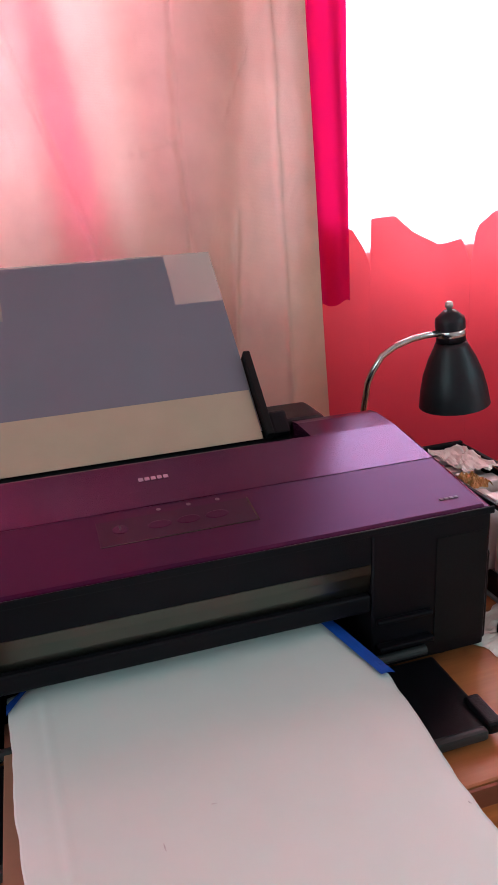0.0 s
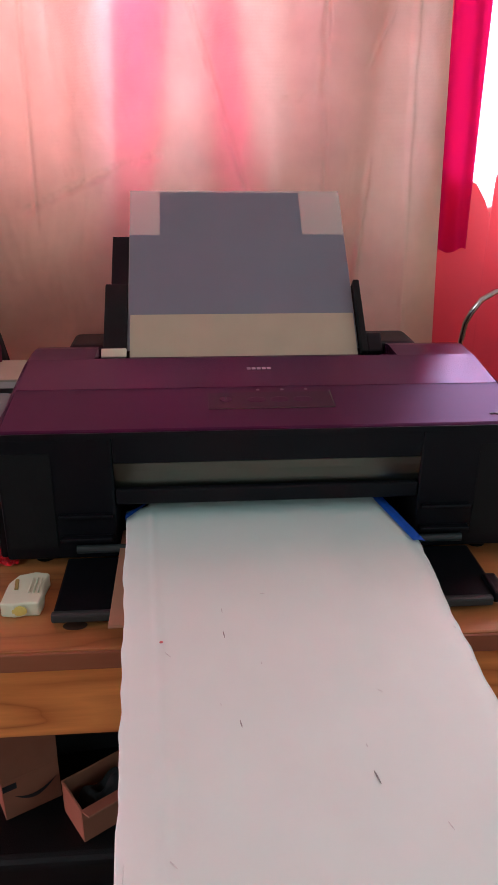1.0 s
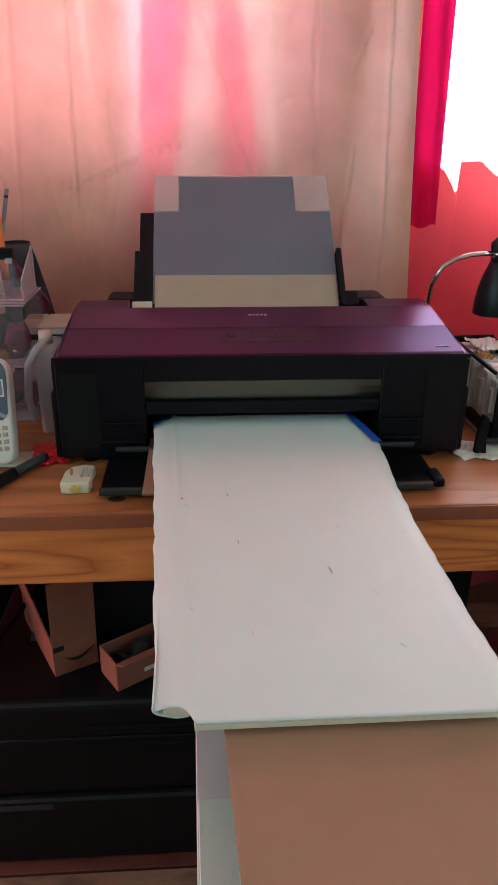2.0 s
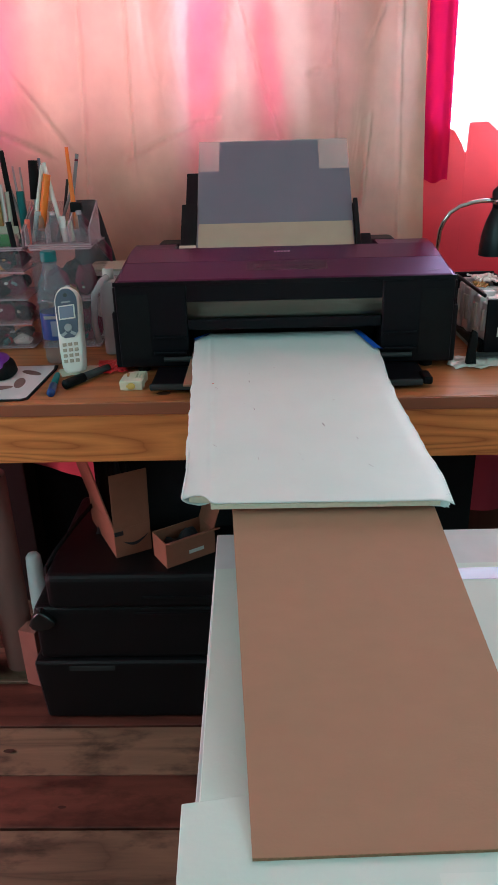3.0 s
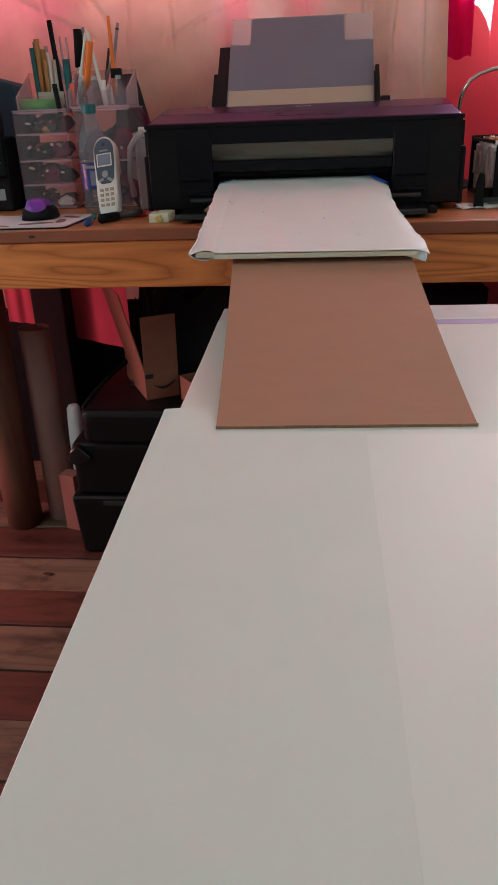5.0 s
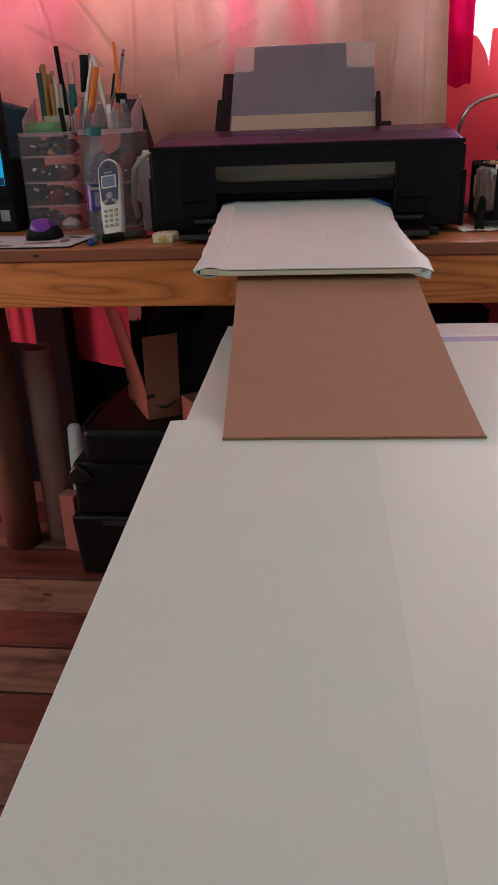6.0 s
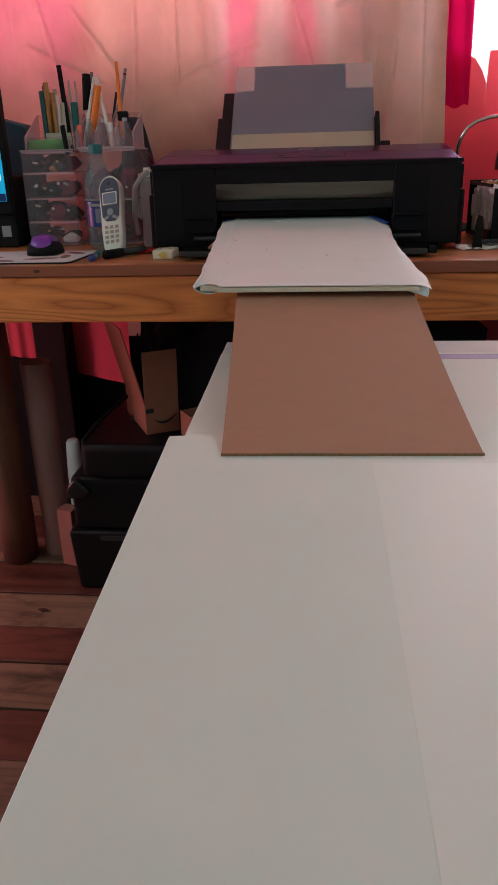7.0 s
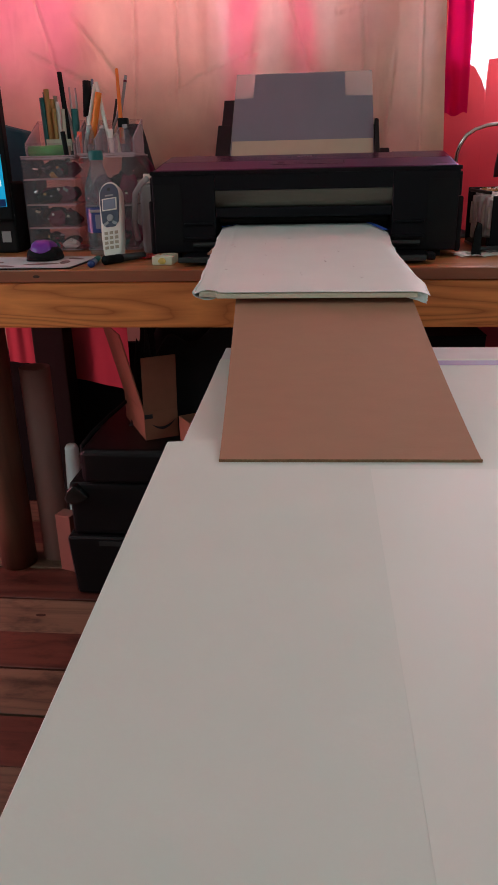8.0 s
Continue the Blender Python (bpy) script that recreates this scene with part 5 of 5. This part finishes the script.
# outline tapers to a rounded head and foot
def phone_outline(k, low=0.0, high=0.167, w=0.0245):
    """Waisted sides, a half-round head and a rounded foot."""
    right = [(0.007, low), (0.013, low + 0.0018), (0.0178, low + 0.006), (0.0208, low + 0.014), (0.0232, 0.045), (0.0235, 0.085), (w, 0.115)]
    head = [(w * math.cos(a), high - 0.030 + 0.030 * math.sin(a)) for a in [math.pi * i / 14 for i in range(1, 14)]]
    full = right + [(w, high - 0.030)] + head + [(-w, high - 0.030)] + [(-x, z) for x, z in right[::-1]]
    return [(x * k, z) for x, z in full]


part("shell", prism(phone_outline(1.0), 0.0, 0.024, "y", 0.005, 3), "white", phone, "white plastic shell", True)
face = part("face", prism([(-0.0185, 0.078), (-0.010, 0.068), (0.010, 0.068), (0.0185, 0.078), (0.0212, 0.120), (0.0212, 0.138)] + [(0.0212 * math.cos(math.pi * i / 12), 0.138 + 0.024 * math.sin(math.pi * i / 12)) for i in range(1, 12)] + [(-0.0212, 0.138), (-0.0212, 0.120)], -0.0018, 0.0002, "y", 0.0006, 1), "phone_face", phone, "blue-grey face")
part("screen_frame", box(-0.0165, 0.0165, -0.0032, -0.0017, 0.103, 0.130, 0.0008, 1), "white", face)
part("screen", box(-0.0140, 0.0140, -0.0040, -0.0031, 0.1055, 0.1275, 0.0004, 1), "phone_screen", face, "grey display")
part("print_bar", box(-0.009, 0.009, -0.0024, -0.0017, 0.1345, 0.1375, 0), "grey", face)
part("earpiece", moved(lathe([(0.004, 0), (0.004, 0.0006)], 12), Matrix.Translation((0, -0.0018, 0.149)) @ pose(0, 0, 0, 90)), "dark_grey", face)
part("navigation_key", moved(lathe([(0.0075, 0), (0.0075, 0.0016), (0.006, 0.0024)], 20), Matrix.Translation((0, -0.0018, 0.087)) @ pose(0, 0, 0, 90)), "grey", face)
for sx in (-1, 1):
    part("call_key", moved(box(-0.006, 0.006, -0.0030, -0.0017, -0.003, 0.003, 0.0012), Matrix.Translation((sx * 0.0095, 0, 0.0755)) @ pose(0, 0, 0, 0, sx * 30, 0)), "grey", face)
for r in range(4):
    for c in (-1, 0, 1):
        part("key", box(c * 0.0115 - 0.0038, c * 0.0115 + 0.0038, -0.0016, 0.0002, 0.052 - r * 0.0105, 0.0585 - r * 0.0105, 0.001, 2), "key", phone)

# ---------------------------------------------------------------- mouse, pad, pens on the desk
pad = thing("mouse_pad", "pale mouse pad with brown flowers and a dark rim", "mouse pad", (-0.66, -0.02, DESK))
pad_outline = [(-0.22, -0.117), (0.200, -0.117), (0.211, -0.108), (0.217, 0.06), (0.213, 0.085), (-0.22, 0.085)]
part("backing", prism(pad_outline, 0.0, 0.0022, "z", 0.0008, 1), "matt_black", pad, "black rubber backing")
part("top_sheet", prism([(-0.218, -0.111), (0.197, -0.111), (0.206, -0.103), (0.211, 0.058), (0.207, 0.080), (-0.218, 0.080)], 0.0023, 0.0030, "z"), "pad", pad)
for x, y, a, b, turn in ((0.13, -0.055, 0.036, 0.013, 15), (0.17, -0.025, 0.030, 0.010, 100), (0.06, -0.085, 0.030, 0.012, -20), (0.02, -0.04, 0.028, 0.012, 60), (0.175, 0.035, 0.026, 0.010, -35), (-0.03, -0.075, 0.030, 0.011, 20)):
    part("printed_flower", moved(lathe([(1.0, 0), (0.95, 0.0004)], 18), Matrix.Translation((x, y, 0.0031)) @ pose(0, 0, 0, 0, 0, turn) @ Matrix.Diagonal((a, b, 1, 1))), "pad_flower", pad)

mouse = thing("computer_mouse", "small purple and black computer mouse on its pad", "mouse", (-0.552, 0.012, DESK + 0.0035), 8)


def mouse_shell(w, l, h, z0):
    def f(u, v):
        a, b = (u - 0.5) * 2, (v - 0.5) * 2
        x = w * a * math.sqrt(max(0, 1 - 0.42 * b * b))
        y = l * b * math.sqrt(max(0, 1 - 0.35 * a * a))
        r = max(0.0, 1 - max(abs(a) ** 2.6, abs(b) ** 2.6))
        return (x, y, z0 + h * r ** 0.5 * (1 - 0.15 * b))
    return f


part("body", sheet(mouse_shell(0.038, 0.052, 0.029, 0.001), 24, 24, 0.001), "matt_black", mouse, "black sides", True)
part("top_shell", moved(sheet(mouse_shell(0.0285, 0.050, 0.034, 0.006), 20, 20, 0.001), Matrix.Identity(4)), "purple", mouse, "glossy purple top", True)
part("wheel", moved(lathe([(0.006, -0.003), (0.0075, -0.001), (0.0075, 0.001), (0.006, 0.003)], 16), Matrix.Translation((0, -0.026, 0.030)) @ pose(0, 0, 0, 0, 90, 0)), "dark_grey", mouse)


def desk_pen(name, a, b, r, mat, cap, label, share=0.4):
    """A pen lying flat from a to b."""
    A, B = Vector((*a, DESK + r * 1.16)), Vector((*b, DESK + r * 1.16))
    t = thing(name, label, "pen", (A.x, A.y, DESK))
    d = B - A
    lift = Vector((0, 0, r * 1.16))
    part("cap", sweep([lift, lift + d * 0.06, lift + d * share], r * 1.15, 14), cap, t, "", True)
    part("barrel", sweep([lift + d * (share + 0.002), lift + d * 0.94, lift + d], r, 14, taper=0.8), mat, t, "", True)
    return t


desk_pen("blue_pen", (-0.412, -0.118), (-0.428, -0.012), 0.0062, "teal", "label_blue", "short blue and teal pen lying on the desk")
desk_pen("black_marker", (-0.396, -0.078), (-0.338, 0.022), 0.0078, "dark_grey", "matt_black", "black marker with a grey barrel lying on the desk")
solid("red_packet", crumple(-0.335, 0.045, DESK + 0.002, 0.055, 0.085, 0.004, 51.0, 12), "red_packet", "shiny red foil packet beside the printer", "packet")
solid("paper_slip", crumple(-0.372, 0.03, DESK + 0.001, 0.12, 0.05, 0.003, 55.0, 20), "greenish", "pale paper slip lying on the desk", "paper")

tapeb = thing("tape_dispenser", "small ivory plastic piece with yellow glue on it", "dispenser", (-0.275, -0.062, DESK))
part("body", prism([(-0.021, -0.029), (-0.006, -0.032), (0.006, -0.029), (0.020, -0.030), (0.022, -0.014), (0.019, 0.006), (0.022, 0.028), (0.006, 0.032), (-0.012, 0.026), (-0.020, 0.010)], 0.0, 0.0175, "z", 0.003, 3), "ivory", tapeb)
part("slot", moved(box(-0.002, 0.002, -0.010, 0.010, 0, 0.0008, 0), Matrix.Translation((-0.010, 0.006, 0.0175)) @ pose(0, 0, 0, 0, 0, 8)), "ochre", tapeb)
for x in (0.006, 0.011, 0.016):
    part("rib", box(x - 0.001, x + 0.001, -0.012, 0.016, 0.0176, 0.020, 0.0005, 1), "ivory", tapeb)
part("glue_blob", moved(lathe([(0.0085, 0), (0.0075, 0.0012), (0.003, 0.002)], 14), Matrix.Translation((-0.001, -0.0305, 0.0085)) @ pose(0, 0, 0, 90) @ Matrix.Diagonal((1, 0.75, 1, 1))), "yellow", tapeb, "yellow glue stain")

# ---------------------------------------------------------------- behind and beside the organizers
bag = thing("burgundy_bag", "burgundy and black cloth bag slumped behind the organizers", "bag", (-0.413, 0.385, DESK))
def bag_shape(u, v):
    a = 2 * math.pi * u
    z = 0.285 * v
    r = 0.052 * (1 - 0.55 * v ** 2.2) * (1 + 0.15 * wob(u * 6, v * 4, 3))
    return (r * math.cos(a) - 0.02 * v, 0.8 * r * math.sin(a), z)


part("body", sheet(bag_shape, 26, 22, 0.001), "dark_cloth", bag, "black cloth body", True)
part("flap", sheet(lambda u, v: (-0.035 + 0.075 * u - 0.004 * v, -0.05 + 0.012 * v + 0.006 * wob(u * 4, v * 3, 1), 0.285 - 0.10 * u - 0.030 * v), 12, 8, 0.003), "burgundy_cloth", bag, "burgundy flap", True)

jug = thing("plastic_jug", "translucent white plastic jug standing beside the printer", "jug", (-0.352, 0.150, DESK))
part("body", box(-0.014, 0.020, -0.02, 0.07, 0.0, 0.150, 0.010, 3), "frosted", jug, "", True)
part("handle", sweep([(-0.022, -0.024, 0.03), (-0.026, -0.032, 0.07), (-0.020, -0.032, 0.13), (-0.006, -0.024, 0.152), (0.004, -0.01, 0.160)], 0.0065, 10), "frosted", jug, "", True)
part("neck", moved(lathe([(0.012, 0.150), (0.011, 0.170)], 18), Matrix.Translation((0.0, 0.02, 0))), "white", jug, "", True)
carton = thing("white_carton", "white carton with black printing behind the jug", "box", (-0.372, 0.30, DESK))
part("body", box(-0.045, 0.045, -0.03, 0.05, 0.0, 0.148, 0.002), "paper", carton)
part("flap", moved(box(-0.046, 0.046, -0.033, 0.052, 0.0, 0.004, 0.001), Matrix.Translation((0, 0, 0.150)) @ pose(0, 0, 0, 3)), "greenish", carton, "pale green lid")
part("print_bar", box(-0.044, 0.044, -0.0308, -0.0302, 0.128, 0.138, 0), "ink", carton)
txt = bpy.data.curves.new("letter", "FONT")
txt.body, txt.size, txt.extrude = "F", 0.022, 0.0003
letter = new("letter", txt)
letter.parent = carton
letter.matrix_local = pose(0.016, -0.0306, 0.104, 90)
txt.materials.append(M["ink"])

monitor = thing("computer_monitor", "black computer monitor showing a bright blue desktop", "monitor", (-0.900, 0.12, DESK), 10)
part("stand_foot", box(-0.12, 0.10, -0.02, 0.11, 0.0, 0.012, 0.004), "matt_black", monitor)
part("stand_post", box(-0.03, 0.03, 0.045, 0.07, 0.0121, 0.14, 0.006), "matt_black", monitor)
part("housing", box(-0.235, 0.229, 0.0, 0.042, 0.075, 0.48, 0.006, 3), "matt_black", monitor)
scr = part("screen", box(-0.218, 0.218, -0.0025, -0.0002, 0.105, 0.462, 0.0005, 1), "screen", monitor, "bright blue desktop")
part("task_bar", box(-0.217, 0.217, -0.0036, -0.0028, 0.106, 0.122, 0), "label_blue", scr)
for i, z in enumerate((0.150, 0.185, 0.225)):
    part("icon", box(0.195, 0.212, -0.0036, -0.0028, z, z + 0.014, 0.0003, 1), "screen_white", scr)
part("tray_icon", box(0.196, 0.203, -0.0042, -0.0037, 0.110, 0.117, 0), "screen_white", scr)
teal_bag = thing("teal_pouch", "dark teal cloth pouch standing behind the monitor", "pouch", (-0.735, 0.33, DESK))
part("body", prism([(-0.08, 0.0), (0.065, 0.0), (0.072, 0.19), (0.055, 0.272), (-0.04, 0.297), (-0.08, 0.29)], -0.035, 0.05, "y", 0.012, 3), "teal_cloth", teal_bag)
cable_box = thing("dark_speaker", "small black speaker with a grey badge beside the monitor", "speaker", (-0.70, 0.20, DESK))
part("body", box(-0.035, 0.025, -0.03, 0.05, 0.0, 0.16, 0.008, 3), "matt_black", cable_box)
part("badge", box(-0.012, 0.010, -0.0315, -0.0302, 0.025, 0.05, 0.0005, 1), "grey", cable_box)
part("trim_line", box(-0.034, 0.024, -0.0312, -0.0302, 0.085, 0.088, 0), "grey", cable_box)

# ---------------------------------------------------------------- under the desk
case = thing("tool_case", "large black plastic tool case with latches on the floor", "case", (-0.22, 0.12, FLOOR))
C = Matrix.Translation((0.22, -0.12, -FLOOR))
tub = box(-0.553, 0.10, -0.066, 0.30, FLOOR, 0.126, 0.012, 3)
for v in tub.verts:
    v.co.x += 0.012 * (0.126 - v.co.z) / 0.157 * (1 if v.co.x < -0.2 else -1)
part("lower_tub", moved(tub, C), "case", case, "tapered lower tub")
part("body", moved(box(-0.538, 0.087, -0.056, 0.29, 0.1265, 0.262, 0.014, 3), C), "case", case)
part("lid", moved(box(-0.502, 0.092, -0.066, 0.295, 0.2625, 0.3465, 0.020, 5), C), "case", case, "rounded lid")
clasp = prism([(-0.546, 0.226), (-0.541, 0.208), (-0.530, 0.198), (-0.505, 0.205), (-0.490, 0.222), (-0.489, 0.236), (-0.500, 0.262), (-0.514, 0.288), (-0.524, 0.290), (-0.538, 0.262)], -0.072, 0.02, "y", 0.007, 3)
for v in clasp.verts:
    v.co.z = 0.234 + 0.52 * (v.co.z - 0.240)
part("corner_clasp", moved(clasp, C), "gloss_black", case, "rounded glossy corner clasp", True)
for z0, x0, x1 in ((0.292, -0.30, 0.06), (0.252, -0.32, 0.05)):
    part("ridge", moved(box(x0, x1, -0.0695, -0.0655, z0, z0 + 0.004, 0.0012), C), "case", case)
# lighter grey strip near the tub's upper edge
part("grey_strip", moved(box(-0.475, -0.375, -0.0675, -0.0655, 0.104, 0.116, 0.0008), C), "dark_grey", case, "lighter grey strip")
part("strap", moved(sweep([(-0.505, -0.03, 0.30), (-0.507, -0.02, 0.34), (-0.495, 0.02, 0.356), (-0.47, 0.09, 0.375), (-0.43, 0.18, 0.400), (-0.41, 0.26, 0.395)], 0.005, 8), C), "matt_black", case, "black strap")


def open_box(name, at, turn, w, d, h, flaps, label, dark=True):
    b = thing(name, label, "box", at, turn)
    t = 0.003
    part("panel", box(-w / 2, w / 2, 0, t, 0, h, 0.0006, 1), "box_card", b)
    part("panel", box(-w / 2, w / 2, d - t, d, 0, h, 0.0006, 1), "box_card", b)
    part("panel", box(-w / 2, -w / 2 + t, t, d - t, 0, h, 0.0006, 1), "box_card", b)
    part("panel", box(w / 2 - t, w / 2, t, d - t, 0, h, 0.0006, 1), "box_card", b)
    part("bottom_panel", box(-w / 2 + t, w / 2 - t, t, d - t, 0, t, 0), "box_card", b)
    for side, size, angle in flaps:
        if side == "front":
            part("flap", moved(box(-w / 2, w / 2, -t, 0, 0, size, 0.0006, 1), Matrix.Translation((0, t, h)) @ pose(0, 0, 0, angle)), "box_card", b)
        if side == "left":
            part("flap", moved(box(-t, 0, 0, d, 0, size, 0.0006, 1), Matrix.Translation((-w / 2 + t, 0, h)) @ pose(0, 0, 0, 0, angle, 0)), "box_card", b)
        if side == "right":
            part("flap", moved(box(0, t, 0, d, 0, size, 0.0006, 1), Matrix.Translation((w / 2 - t, 0, h)) @ pose(0, 0, 0, 0, angle, 0)), "box_card", b)
        if side == "back":
            part("flap", moved(box(-w / 2, w / 2, 0, t, 0, size, 0.0006, 1), Matrix.Translation((0, d - t, h)) @ pose(0, 0, 0, angle)), "box_card", b)
    return b


big_box = open_box("cardboard_box", (-0.3244, 0.0180, 0.3470), 28, 0.080, 0.19, 0.068, (("left", 0.190, -13), ("front", 0.130, 4)), "open brown cardboard box with raised flaps on the case")
part("printed_curve", sheet(lambda u, v: (-0.024 + 0.060 * u, -0.0008, 0.048 - 0.022 * math.sin(math.pi * (0.15 + 0.8 * u)) + 0.007 * (v - 0.5) * math.sin(math.pi * u)), 20, 2, 0.0004), "ink", big_box, "printed dark curve")
part("tape_strip", box(-0.039, -0.020, -0.0012, -0.0003, 0.052, 0.062, 0), "ink", big_box)
small_box = open_box("cardboard_box", (-0.1983, -0.0113, 0.3470), 33.5, 0.115, 0.064, 0.058, (("front", 0.030, 62), ("right", 0.045, 20)), "small open cardboard box with dark cloth inside")
part("label_patch", box(-0.005, 0.030, -0.0008, -0.0002, 0.018, 0.026, 0), "paper", small_box)
def heap(w, d, h, seed):
    def f(u, v):
        a, b = (u - 0.5) * 2, (v - 0.5) * 2
        return (w * a, d * b, h * max(0, 1 - a ** 4) * max(0, 1 - b ** 4) * (0.8 + 0.5 * wob(seed, u * 4, v * 4)))
    return f


solid("dark_cloth", moved(sheet(heap(0.050, 0.027, 0.055, 61.0), 18, 14, 0.002), Matrix.Translation((-0.2160, 0.0155, 0.352)) @ pose(0, 0, 0, 0, 0, 33.5)), "dark_cloth", "bundle of black cloth stuffed in the small box", "cloth", smooth=True)
solid("dark_cloth", moved(sheet(heap(0.034, 0.07, 0.25, 65.0), 24, 18, 0.002), Matrix.Translation((-0.366, 0.097, 0.352)) @ pose(0, 0, 0, 0, 0, 28)), "dark_cloth", "bundle of black cloth stuffed in the large box", "cloth", smooth=True)
bundle = thing("black_bag", "slumped black bag lying on the tool case", "bag", (-0.205, 0.20, 0.347), 6)
part("body", sheet(heap(0.23, 0.075, 0.31, 71.0), 44, 24, 0.002), "dark_cloth", bundle, "", True)
part("loop_handle", sweep([(0.03, -0.05, 0.20), (0.04, -0.062, 0.24), (0.08, -0.066, 0.255), (0.115, -0.062, 0.23), (0.125, -0.05, 0.19)], 0.007, 8), "dark_cloth", bundle, "", True)
tube = thing("cardboard_tube", "grey-brown cardboard tube standing beside the case", "tube", (-0.657, 0.124, FLOOR))
part("shell", lathe([(0.037, 0), (0.037, 0.520), (0.0345, 0.520), (0.0345, 0.004)], 32, closed=False), "tube", tube, "", True)
part("end_plug", moved(lathe([(0.0344, 0.498), (0.0344, 0.502)], 24), Matrix.Identity(4)), "matt_black", tube)
spray = thing("white_bottle", "white plastic bottle standing behind the tool case", "bottle", (-0.582, 0.112, FLOOR))
part("body", lathe([(0.020, 0), (0.0225, 0.006), (0.0215, 0.22), (0.0185, 0.29), (0.017, 0.314), (0.012, 0.322)], 24), "bright_white", spray, "", True)
solid("pink_carton", moved(box(-0.026, 0.018, -0.02, 0.018, 0, 0.158, 0.002), Matrix.Translation((-0.590, 0.056, FLOOR)) @ pose(0, 0, 0, 0, 0, -18)), "pink_box", "small pinkish cardboard carton on the floor", "box")
dark_box = thing("dark_carton", "tall black carton standing under the workbench", "box", (0.335, 0.10, FLOOR), 3)
part("body", box(-0.110, 0.075, 0.0, 0.3, 0, 0.60, 0.004), "matt_black", dark_box)
part("flap", box(-0.110, 0.075, -0.003, 0.148, 0.6002, 0.603, 0.001), "matt_black", dark_box)
part("flap", box(-0.110, 0.075, 0.150, 0.302, 0.6002, 0.603, 0.001), "matt_black", dark_box)
solid("baseboard", box(room_w, room_e, room_n - 0.016, room_n - 0.001, FLOOR, FLOOR + 0.12, 0.003), "post_wood", "dark wooden baseboard along the window wall", "baseboard", kind="structure")
# thin black slabs added near the wall to stand in for under-desk shade
solid("shade_slab", box(-0.72, -0.05, 0.4605, 0.490, FLOOR, 0.47, 0.006), "matt_black", "black slab added at the wall for the shade under the desk", "crate")
solid("shade_slab", box(-0.47, -0.05, 0.446, 0.484, 0.4703, 0.70, 0.006), "matt_black", "upper black slab added for the shade under the desk", "crate")
solid("shade_slab", box(-1.05, -0.765, 0.446, 0.484, FLOOR, 0.45, 0.006), "matt_black", "black slab added for the shade behind the round wooden post", "crate")

# ---------------------------------------------------------------- floor planks
seams = [0.70, 0.575, 0.450, 0.315, 0.180, 0.050, -0.090, -0.222, -0.347, -0.480, -0.605, -0.735, -0.865, -1.0, -1.13, -1.26, -1.39, -1.52, -1.65, -1.78, -1.91, -2.04, -2.17, -2.30, -2.43, -2.56, -2.69, -2.82, -3.0]
tones = "gr" * 20
for i, (far, near) in enumerate(zip(seams, seams[1:])):
    joints = [room_w, -1.35 + 0.5 * ((i * 7) % 5) / 5, 0.55 + 0.7 * ((i * 3) % 4) / 4, room_e]
    for a, b in zip(joints, joints[1:]):
        me = box(a + 0.001, b - 0.001, near + 0.0022, far - 0.0022, -0.0215, 0.0 + 0.0016 * ((i * 5) % 3 - 1) - 0.0016, 0.0008, 1)
        tone = "floor_red" if i % 2 == 1 else "floor_grey"
        part("plank", moved(me, Matrix.Translation((0, 0, FLOOR))), tone, floor)
for x, y, r in ((-0.60, -0.16, 0.009), (-0.45, -0.30, 0.006), (-0.66, -0.40, 0.007)):
    k = sheet(lambda u, v: (x + 1.4 * r * v * math.cos(6.283 * u), y + 0.6 * r * v * math.sin(6.283 * u), FLOOR + 0.0006), 14, 3)
    part("knot", k, "knot", floor)
